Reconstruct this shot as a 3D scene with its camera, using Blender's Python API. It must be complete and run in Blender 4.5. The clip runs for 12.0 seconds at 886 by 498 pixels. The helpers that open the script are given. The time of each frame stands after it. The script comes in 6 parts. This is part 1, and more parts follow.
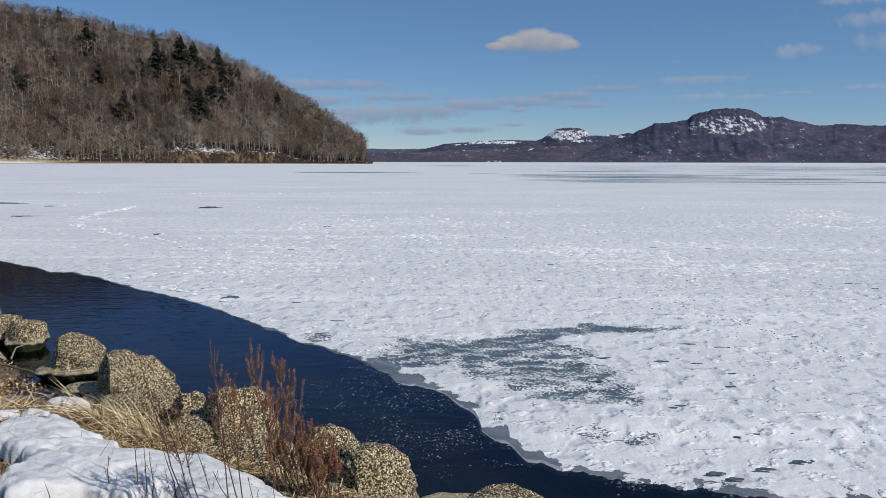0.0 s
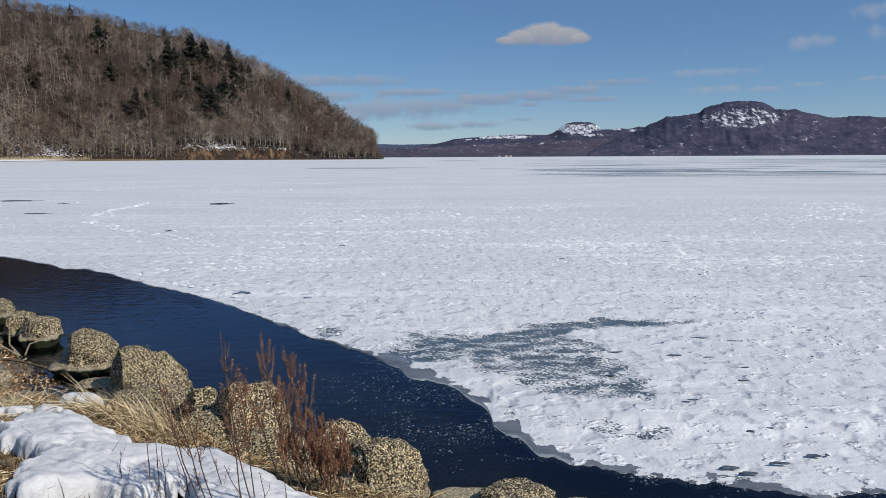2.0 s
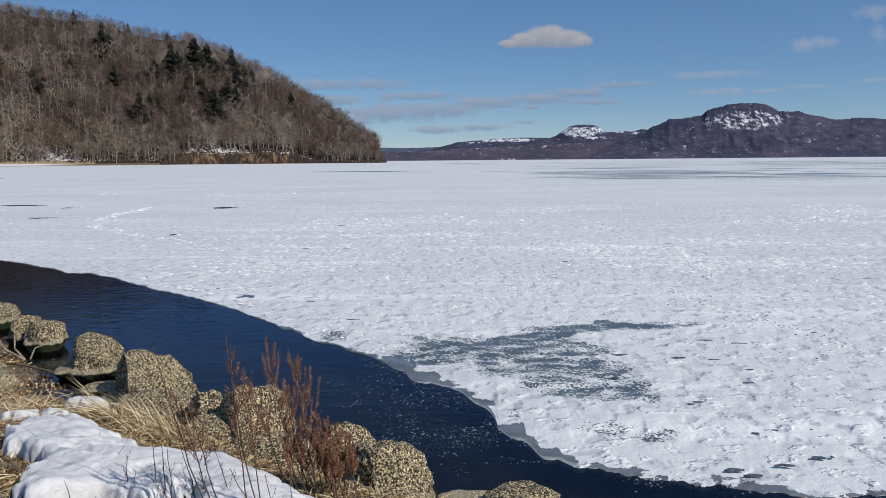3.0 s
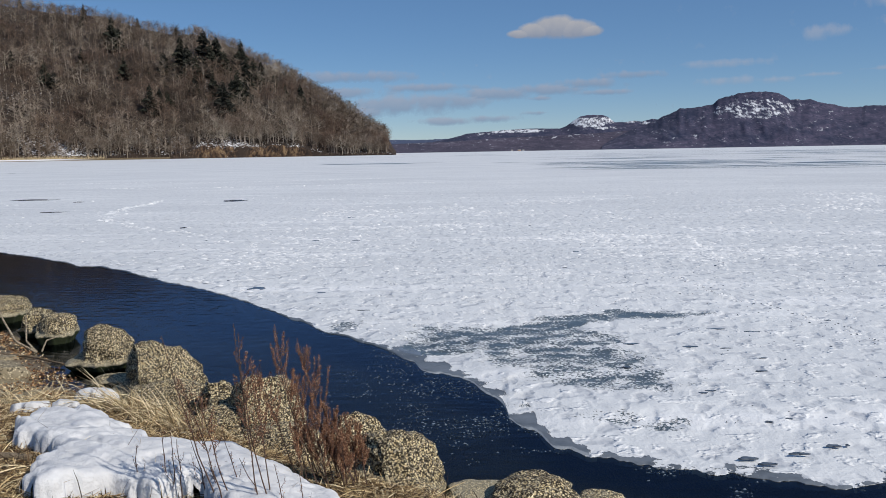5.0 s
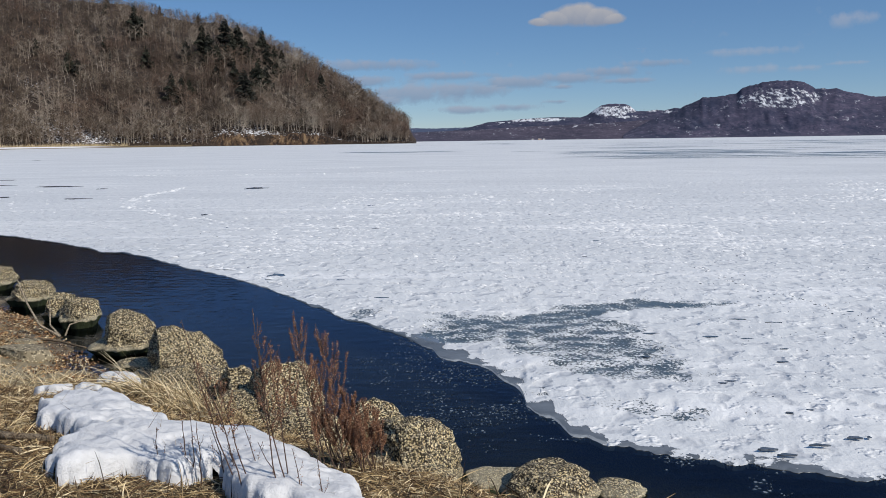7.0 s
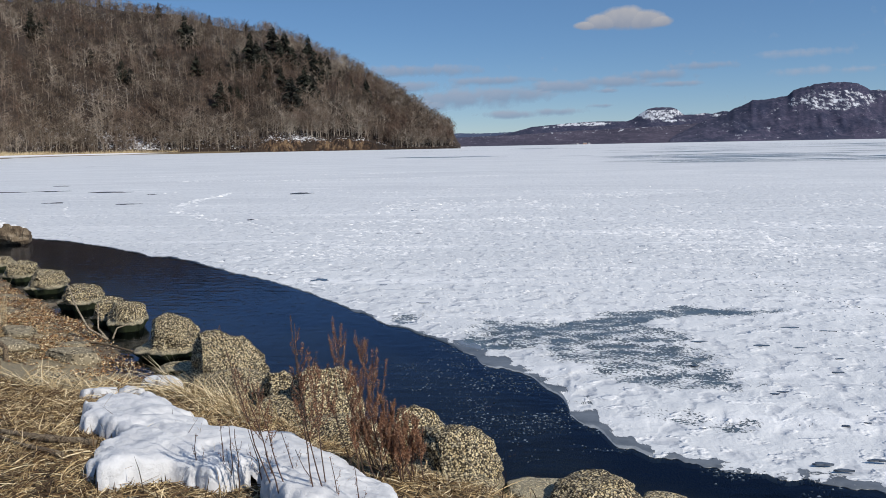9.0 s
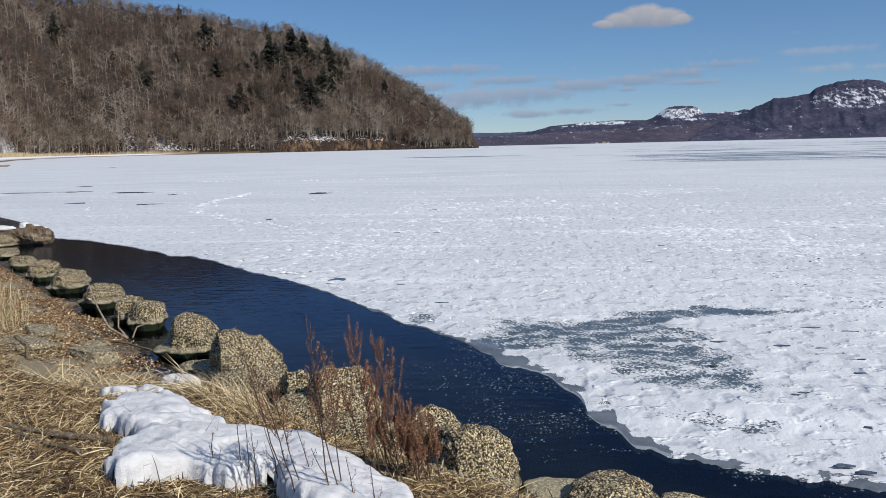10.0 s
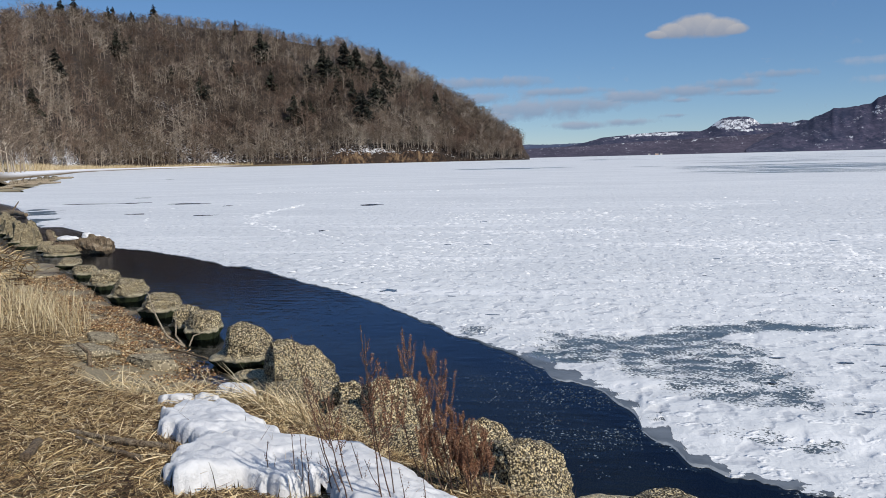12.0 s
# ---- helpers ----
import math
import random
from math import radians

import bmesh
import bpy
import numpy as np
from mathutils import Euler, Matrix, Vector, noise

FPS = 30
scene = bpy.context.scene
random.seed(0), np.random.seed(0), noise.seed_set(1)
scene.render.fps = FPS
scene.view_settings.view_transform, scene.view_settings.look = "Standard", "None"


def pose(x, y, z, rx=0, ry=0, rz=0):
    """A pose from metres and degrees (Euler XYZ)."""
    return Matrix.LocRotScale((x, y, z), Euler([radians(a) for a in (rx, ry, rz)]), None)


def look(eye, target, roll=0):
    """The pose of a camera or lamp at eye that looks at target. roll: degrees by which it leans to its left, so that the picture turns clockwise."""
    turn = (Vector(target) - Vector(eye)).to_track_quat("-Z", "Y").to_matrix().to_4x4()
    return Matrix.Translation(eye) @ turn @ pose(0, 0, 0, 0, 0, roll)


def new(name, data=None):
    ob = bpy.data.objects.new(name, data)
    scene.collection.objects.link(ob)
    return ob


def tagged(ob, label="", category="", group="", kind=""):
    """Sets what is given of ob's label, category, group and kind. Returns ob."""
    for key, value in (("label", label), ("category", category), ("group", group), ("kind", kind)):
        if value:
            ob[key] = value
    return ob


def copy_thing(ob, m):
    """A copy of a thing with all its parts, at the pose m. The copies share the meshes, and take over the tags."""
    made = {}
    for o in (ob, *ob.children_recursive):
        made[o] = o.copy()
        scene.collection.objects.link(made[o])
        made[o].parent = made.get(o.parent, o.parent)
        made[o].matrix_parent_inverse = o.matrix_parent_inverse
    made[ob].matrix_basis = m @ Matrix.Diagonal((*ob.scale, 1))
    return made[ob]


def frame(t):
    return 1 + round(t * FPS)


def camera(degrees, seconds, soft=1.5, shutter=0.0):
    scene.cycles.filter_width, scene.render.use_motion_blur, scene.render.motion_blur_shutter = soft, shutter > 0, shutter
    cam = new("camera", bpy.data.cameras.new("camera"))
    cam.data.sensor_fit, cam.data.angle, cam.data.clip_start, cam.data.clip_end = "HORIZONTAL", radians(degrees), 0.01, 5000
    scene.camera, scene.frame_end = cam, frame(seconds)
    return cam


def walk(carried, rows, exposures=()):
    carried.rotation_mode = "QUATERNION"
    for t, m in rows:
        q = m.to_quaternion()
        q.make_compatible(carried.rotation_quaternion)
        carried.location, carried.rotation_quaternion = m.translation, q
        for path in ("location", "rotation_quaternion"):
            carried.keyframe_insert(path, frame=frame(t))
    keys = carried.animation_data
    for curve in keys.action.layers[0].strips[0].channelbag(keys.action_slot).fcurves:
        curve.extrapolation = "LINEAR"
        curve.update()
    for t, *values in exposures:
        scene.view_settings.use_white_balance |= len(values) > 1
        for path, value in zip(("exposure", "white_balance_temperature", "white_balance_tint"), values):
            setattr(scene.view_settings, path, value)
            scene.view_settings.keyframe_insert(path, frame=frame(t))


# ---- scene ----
cam = camera(58.1, 12.0, soft=0.6)
PATH = [
    (0, (0.005, 0.004, 2.5), (0.005, 1.992, 2.282), 0.1),
    (0.5, (0.001, 0.012, 2.495), (-0.009, 1.999, 2.268), 0.1),
    (1, (0.002, 0.014, 2.498), (-0.021, 2.0, 2.263), -0.0),
    (1.5, (0.003, 0.017, 2.494), (-0.028, 2.003, 2.262), -0.2),
    (2, (0.011, 0.021, 2.491), (-0.017, 2.007, 2.261), -0.3),
    (2.5, (0.012, 0.02, 2.492), (-0.011, 2.007, 2.265), -0.4),
    (3, (0.004, 0.009, 2.491), (-0.032, 1.997, 2.269), -0.5),
    (5, (0.01, 0.056, 2.459), (-0.052, 2.041, 2.217), -1.0),
    (5.5, (0.01, 0.055, 2.455), (-0.057, 2.038, 2.205), -0.9),
    (6, (0.014, 0.057, 2.451), (-0.06, 2.039, 2.194), -0.7),
    (6.5, (0.013, 0.059, 2.449), (-0.076, 2.039, 2.187), -0.7),
    (7, (0.016, 0.062, 2.446), (-0.095, 2.04, 2.177), -0.8),
    (9, (0.03, 0.157, 2.438), (-0.191, 2.128, 2.183), -1.1),
    (9.5, (0.037, 0.158, 2.44), (-0.204, 2.128, 2.188), -1.3),
    (10, (0.045, 0.167, 2.433), (-0.222, 2.133, 2.178), -1.3),
    (10.5, (0.037, 0.174, 2.43), (-0.285, 2.131, 2.172), -1.3),
    (11, (0.019, 0.175, 2.437), (-0.344, 2.126, 2.188), -1.3),
    (11.5, (0.019, 0.175, 2.438), (-0.365, 2.124, 2.204), -1.4),
    (12, (0.02, 0.171, 2.437), (-0.37, 2.12, 2.214), -1.4),
]
walk(cam, [(t, look(eye, target, roll)) for t, eye, target, roll in PATH], [(0.0, -0.10), (3.0, -0.08), (6.0, -0.07), (9.0, -0.01), (12.0, 0.04)])

# ---- light ----
SUN_AZ, SUN_EL = 121.0, 40.0          # degrees: clockwise from +y, above the horizon
world = bpy.data.worlds.new("sky")
scene.world = world
world.use_nodes = True
wn = world.node_tree
sky = wn.nodes.new("ShaderNodeTexSky")
sky.sky_type, sky.sun_disc = "NISHITA", False
sky.sun_elevation, sky.sun_rotation = radians(SUN_EL), radians(SUN_AZ)
sky.altitude, sky.air_density, sky.dust_density, sky.ozone_density = 400.0, 0.75, 0.0, 3.5
wn.nodes["Background"].inputs["Strength"].default_value = 0.0595
deep = wn.nodes.new("ShaderNodeHueSaturation")
deep.inputs["Saturation"].default_value = 1.18
wn.links.new(sky.outputs["Color"], deep.inputs["Color"])
pale = wn.nodes.new("ShaderNodeMix")
pale.data_type, pale.blend_type = "RGBA", "ADD"
pale.inputs[0].default_value, pale.inputs[7].default_value = 1.0, (0.95, 1.62, 2.85, 1)
wn.links.new(deep.outputs["Color"], pale.inputs[6])
wn.links.new(pale.outputs[2], wn.nodes["Background"].inputs["Color"])
sun = new("sun", bpy.data.lights.new("sun", "SUN"))
sun.data.energy, sun.data.angle, sun.data.color = 3.85, radians(0.53), (1.0, 0.935, 0.835)
sun.matrix_world = look((math.sin(radians(SUN_AZ)) * 60, math.cos(radians(SUN_AZ)) * 60, math.tan(radians(SUN_EL)) * 60), (0, 0, 0))
scene.view_settings.exposure = 0.0


# ---- numbers ----
def lattice(ix, iy, seed):
    h = np.sin(ix * 127.1 + iy * 311.7 + seed * 74.7) * 43758.5453
    return h - np.floor(h)


def vnoise(x, y, seed=0):
    """Smooth value noise of arrays, 0 to 1."""
    x, y = np.asarray(x, float), np.asarray(y, float)
    ix, iy = np.floor(x), np.floor(y)
    fx, fy = x - ix, y - iy
    fx, fy = fx * fx * (3 - 2 * fx), fy * fy * (3 - 2 * fy)
    a, b = lattice(ix, iy, seed), lattice(ix + 1, iy, seed)
    c, d = lattice(ix, iy + 1, seed), lattice(ix + 1, iy + 1, seed)
    return (a + (b - a) * fx) * (1 - fy) + (c + (d - c) * fx) * fy


def fbm(x, y, octaves=4, seed=0):
    """Summed noise, about -1 to 1."""
    total, amp, norm = 0.0, 1.0, 0.0
    for n in range(octaves):
        total = total + amp * (vnoise(x * 2**n + 17.3 * n, y * 2**n - 9.1 * n, seed + n) * 2 - 1)
        norm, amp = norm + amp, amp * 0.5
    return total / norm


def smooth(a, b, x):
    t = np.clip((np.asarray(x, float) - a) / (b - a), 0, 1)
    return t * t * (3 - 2 * t)


def table(x, pairs):
    p = np.array(pairs, float)
    return np.interp(x, p[:, 0], p[:, 1])


# ---- meshes ----
def mesh_from(name, verts, faces, mat=None, soft=False, attributes=()):
    """A mesh from arrays: verts n x 3, faces m x 3 or m x 4."""
    verts, faces = np.asarray(verts, np.float32), np.asarray(faces, np.int32)
    me = bpy.data.meshes.new(name)
    k = faces.shape[1]
    me.vertices.add(len(verts)), me.loops.add(faces.size), me.polygons.add(len(faces))
    me.vertices.foreach_set("co", verts.ravel())
    me.loops.foreach_set("vertex_index", faces.ravel())
    me.polygons.foreach_set("loop_start", np.arange(0, faces.size, k, dtype=np.int32))
    me.polygons.foreach_set("use_smooth", np.full(len(faces), soft))
    for key, values in attributes:
        me.attributes.new(key, "FLOAT", "POINT").data.foreach_set("value", np.asarray(values, np.float32).ravel())
    me.update(calc_edges=True)
    me.validate()
    if mat:
        me.materials.append(mat)
    return me


def grid_faces(nu, nv):
    i = np.arange((nu - 1) * (nv - 1))
    a = (i // (nv - 1)) * nv + i % (nv - 1)
    return np.stack([a, a + nv, a + nv + 1, a + 1], 1)


def part(name, me, parent, label=""):
    ob = new(name, me)
    ob.parent = parent
    return tagged(ob, label) if label else ob


def thing(name, at, label, category, group="", kind=""):
    ob = new(name)
    ob.empty_display_size = 0.1
    ob.location = at
    return tagged(ob, label, category, group, kind)


def bm_mesh(name, bm, mat, soft=False):
    me = bpy.data.meshes.new(name)
    bm.to_mesh(me)
    bm.free()
    me.materials.append(mat)
    if soft:
        me.polygons.foreach_set("use_smooth", np.full(len(me.polygons), True))
    return me


# ---- materials ----
def material(name, rough=0.9):
    m = bpy.data.materials.new(name)
    m.use_nodes = True
    nt = m.node_tree
    b = nt.nodes["Principled BSDF"]
    b.inputs["Roughness"].default_value = rough
    return m, nt, b


def node(nt, kind, **values):
    n = nt.nodes.new(kind)
    for key, v in values.items():
        key = key.replace("_", " ")
        if isinstance(v, bpy.types.NodeSocket):
            nt.links.new(v, n.inputs[key])
        else:
            n.inputs[key].default_value = v
    return n


def coords(nt, scale=(1, 1, 1), kind="Object"):
    tc = nt.nodes.new("ShaderNodeTexCoord")
    mp = nt.nodes.new("ShaderNodeMapping")
    mp.inputs["Scale"].default_value = scale
    nt.links.new(tc.outputs[kind], mp.inputs["Vector"])
    return mp.outputs["Vector"]


def noise_of(nt, vec, scale, detail=4.0, rough=0.55):
    return node(nt, "ShaderNodeTexNoise", Vector=vec, Scale=scale, Detail=detail, Roughness=rough).outputs["Fac"]


def ramp(nt, fac, stops, hard=False):
    r = nt.nodes.new("ShaderNodeValToRGB")
    if hard:
        r.color_ramp.interpolation = "CONSTANT"
    while len(r.color_ramp.elements) < len(stops):
        r.color_ramp.elements.new(0.5)
    for e, (p, c) in zip(r.color_ramp.elements, stops):
        e.position, e.color = p, (*c, 1) if len(c) == 3 else c
    nt.links.new(fac, r.inputs["Fac"])
    return r.outputs["Color"]


def grey(v):
    return (v, v, v)


def calc(nt, op, a, b=0.0, clamp=False):
    n = nt.nodes.new("ShaderNodeMath")
    n.operation, n.use_clamp = op, clamp
    for i, v in enumerate((a, b)):
        if isinstance(v, bpy.types.NodeSocket):
            nt.links.new(v, n.inputs[i])
        else:
            n.inputs[i].default_value = v
    return n.outputs[0]


def blend(nt, fac, a, b):
    n = nt.nodes.new("ShaderNodeMix")
    n.data_type = "RGBA"
    for sock, v in ((n.inputs[0], fac), (n.inputs[6], a), (n.inputs[7], b)):
        if isinstance(v, bpy.types.NodeSocket):
            nt.links.new(v, sock)
        else:
            sock.default_value = (*v, 1) if isinstance(v, tuple) else v
    return n.outputs[2]


def attr(nt, name):
    n = nt.nodes.new("ShaderNodeAttribute")
    n.attribute_name = name
    return n.outputs["Fac"]


def bump(nt, bsdf, height, strength, distance):
    b = node(nt, "ShaderNodeBump", Height=height, Strength=strength, Distance=distance)
    nt.links.new(b.outputs["Normal"], bsdf.inputs["Normal"])


def paint(nt, bsdf, colour=None, rough=None):
    if colour is not None:
        nt.links.new(colour, bsdf.inputs["Base Color"])
    if rough is not None:
        nt.links.new(rough, bsdf.inputs["Roughness"])


def ice_material():
    m, nt, b = material("snow_on_ice", 0.6)
    v = coords(nt)
    far = node(nt, "ShaderNodeTexNoise", Vector=coords(nt, (0.05, 0.12, 1)), Scale=1.0, Detail=5.0).outputs["Fac"]
    mid, fine = noise_of(nt, v, 5.0, 5.0, 0.6), noise_of(nt, v, 30.0, 4.0, 0.6)
    snow = blend(nt, ramp(nt, far, [(0.35, grey(0)), (0.65, grey(1))]), (0.66, 0.68, 0.698), (0.75, 0.768, 0.783))
    wind = node(nt, "ShaderNodeTexNoise", Vector=coords(nt, (0.10, 1.1, 1)), Scale=1.0, Detail=4.0, Roughness=0.6).outputs["Fac"]
    snow = blend(nt, ramp(nt, wind, [(0.55, grey(0)), (0.66, grey(0.8))]), snow, (0.87, 0.88, 0.89))
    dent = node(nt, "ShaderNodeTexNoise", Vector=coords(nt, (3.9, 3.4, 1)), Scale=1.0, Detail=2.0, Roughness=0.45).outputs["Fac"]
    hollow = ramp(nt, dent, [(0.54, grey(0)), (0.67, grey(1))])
    crust = node(nt, "ShaderNodeTexNoise", Vector=coords(nt, (2.6, 3.2, 1)), Scale=1.3, Detail=3.0, Roughness=0.6).outputs["Fac"]
    # grey-blue painted into the hollows stands for the shade inside the dents
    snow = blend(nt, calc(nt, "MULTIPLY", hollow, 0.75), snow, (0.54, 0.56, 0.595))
    # raised crusts are whitened for the facets that catch the sun
    snow = blend(nt, calc(nt, "MULTIPLY", ramp(nt, crust, [(0.60, grey(0)), (0.64, grey(1))]), ramp(nt, noise_of(nt, v, 0.22, 3.0), [(0.4, grey(0.15)), (0.6, grey(1))])), snow, (0.90, 0.905, 0.91))
    ice = blend(nt, fine, (0.045, 0.068, 0.080), (0.115, 0.145, 0.162))
    melt = attr(nt, "melt")
    streaky = node(nt, "ShaderNodeTexNoise", Vector=coords(nt, (2.3, 3.3, 1)), Scale=1.0, Detail=6.0, Roughness=0.68).outputs["Fac"]
    grain = calc(nt, "ADD", calc(nt, "MULTIPLY", fine, 0.47), calc(nt, "MULTIPLY", streaky, 0.53))
    edge = calc(nt, "ADD", melt, calc(nt, "MULTIPLY", calc(nt, "SUBTRACT", grain, 0.5), 3.2))
    drifts = node(nt, "ShaderNodeTexNoise", Vector=coords(nt, (0.022, 0.16, 1)), Scale=1.0, Detail=3.0, Roughness=0.6).outputs["Fac"]
    edge = calc(nt, "ADD", edge, calc(nt, "MULTIPLY", attr(nt, "far"), calc(nt, "MULTIPLY", calc(nt, "SUBTRACT", drifts, 0.52), 5.0)))
    bare = calc(nt, "MULTIPLY", ramp(nt, edge, [(0.41, grey(0)), (0.50, grey(1))]), ramp(nt, melt, [(0.06, grey(0)), (0.16, grey(1))]))
    slick = attr(nt, "slick")
    slick = ramp(nt, calc(nt, "ADD", slick, calc(nt, "MULTIPLY", calc(nt, "SUBTRACT", grain, 0.5), calc(nt, "MULTIPLY", ramp(nt, slick, [(0.02, grey(0)), (0.2, grey(1))]), 4.2))), [(0.42, grey(0)), (0.54, grey(1))])
    colour = blend(nt, bare, snow, ice)
    colour = blend(nt, slick, colour, blend(nt, ramp(nt, streaky, [(0.35, grey(0)), (0.65, grey(1))]), (0.09, 0.104, 0.122), (0.19, 0.21, 0.235)))
    # edge: dark line painted for the shade under the rim
    colour = blend(nt, attr(nt, "edge"), colour, (0.05, 0.062, 0.065))
    colour = blend(nt, attr(nt, "frost"), colour, (0.50, 0.53, 0.55))
    wet = calc(nt, "MAXIMUM", bare, slick, True)
    paint(nt, b, colour, calc(nt, "SUBTRACT", calc(nt, "SUBTRACT", 0.65, calc(nt, "MULTIPLY", bare, 0.36)), calc(nt, "MULTIPLY", slick, 0.2), True))
    h = calc(nt, "ADD", calc(nt, "MULTIPLY", mid, 0.45), calc(nt, "MULTIPLY", fine, 0.10))
    h = calc(nt, "ADD", calc(nt, "SUBTRACT", h, calc(nt, "MULTIPLY", hollow, 0.30)), calc(nt, "MULTIPLY", ramp(nt, crust, [(0.58, grey(0)), (0.66, grey(1))]), 0.28))
    h = calc(nt, "MULTIPLY", h, calc(nt, "SUBTRACT", 1.0, calc(nt, "MULTIPLY", wet, 0.85)))
    bump(nt, b, h, 0.85, 0.062)
    return m


def water_material():
    m, nt, b = material("water")
    nt.nodes.remove(b)
    v = coords(nt, (1.0, 1.0, 1.0))
    h = calc(nt, "ADD", calc(nt, "MULTIPLY", noise_of(nt, v, 1.6, 2.0, 0.5), 0.5), calc(nt, "ADD", calc(nt, "MULTIPLY", noise_of(nt, coords(nt, (2.6, 6.5, 1)), 1.0, 2.0, 0.5), 0.8), calc(nt, "MULTIPLY", noise_of(nt, coords(nt, (6.0, 13.0, 1)), 1.0, 2.0, 0.5), 0.28)))
    bp = node(nt, "ShaderNodeBump", Height=h, Strength=0.25, Distance=0.03)
    fr = node(nt, "ShaderNodeFresnel", IOR=1.34, Normal=bp.outputs["Normal"])
    gl = node(nt, "ShaderNodeBsdfGlossy", Color=(0.54, 0.60, 0.77, 1), Roughness=0.03, Normal=bp.outputs["Normal"])
    tr = node(nt, "ShaderNodeBsdfTransparent", Color=(0.93, 0.80, 0.60, 1))
    mx = node(nt, "ShaderNodeMixShader", Fac=fr.outputs["Fac"])
    nt.links.new(tr.outputs[0], mx.inputs[1])
    nt.links.new(gl.outputs[0], mx.inputs[2])
    nt.links.new(mx.outputs[0], nt.nodes["Material Output"].inputs["Surface"])
    return m


def ground_material():
    m, nt, b = material("bank_soil", 0.95)
    v = coords(nt)
    big, fine = noise_of(nt, v, 1.3, 6.0, 0.6), noise_of(nt, coords(nt, (1.6, 0.5, 1)), 60.0, 4.0, 0.75)
    chaff = noise_of(nt, coords(nt, (0.5, 1.6, 1)), 85.0, 3.0, 0.7)
    soil = ramp(nt, big, [(0.3, (0.06, 0.040, 0.020)), (0.5, (0.14, 0.10, 0.052)), (0.7, (0.26, 0.195, 0.11))])
    soil = blend(nt, ramp(nt, fine, [(0.35, grey(0.85)), (0.55, grey(0))]), soil, (0.045, 0.030, 0.016))
    soil = blend(nt, ramp(nt, chaff, [(0.53, grey(0)), (0.62, grey(0.75))]), soil, (0.44, 0.33, 0.175))
    silt = blend(nt, noise_of(nt, v, 24.0, 5.0, 0.65), (0.20, 0.165, 0.10), (0.46, 0.385, 0.25))
    pebbles = node(nt, "ShaderNodeTexVoronoi", Vector=v, Scale=42.0)
    grit = node(nt, "ShaderNodeSeparateColor", Color=pebbles.outputs["Color"]).outputs[0]
    silt = blend(nt, calc(nt, "MULTIPLY", ramp(nt, grit, [(0.80, grey(0)), (0.86, grey(1))]), ramp(nt, pebbles.outputs["Distance"], [(0.38, grey(0.9)), (0.48, grey(0))])), silt, (0.42, 0.35, 0.23))
    soil = blend(nt, ramp(nt, calc(nt, "ADD", attr(nt, "mud"), calc(nt, "MULTIPLY", calc(nt, "SUBTRACT", big, 0.5), 0.8)), [(0.42, grey(0)), (0.55, grey(1))]), soil, silt)
    z = node(nt, "ShaderNodeSeparateXYZ", Vector=v).outputs["Z"]
    bed = ramp(nt, fine, [(0.35, (0.09, 0.074, 0.044)), (0.55, (0.29, 0.235, 0.14)), (0.75, (0.60, 0.50, 0.32))])
    damp = calc(nt, "ADD", calc(nt, "MULTIPLY", z, 7.0), calc(nt, "MULTIPLY", big, 0.7))
    soil = blend(nt, ramp(nt, damp, [(0.45, grey(0.75)), (0.75, grey(0))]), soil, blend(nt, fine, (0.035, 0.018, 0.008), (0.15, 0.072, 0.028)))
    low = ramp(nt, damp, [(0.35, grey(0)), (0.55, grey(1))])
    snow = attr(nt, "snow")
    colour = blend(nt, snow, blend(nt, low, bed, soil), (0.82, 0.83, 0.86))
    paint(nt, b, colour, ramp(nt, damp, [(0.5, grey(0.45)), (1.1, grey(0.95))]))
    bump(nt, b, calc(nt, "ADD", fine, calc(nt, "MULTIPLY", chaff, 0.6)), 0.8, 0.03)
    return m


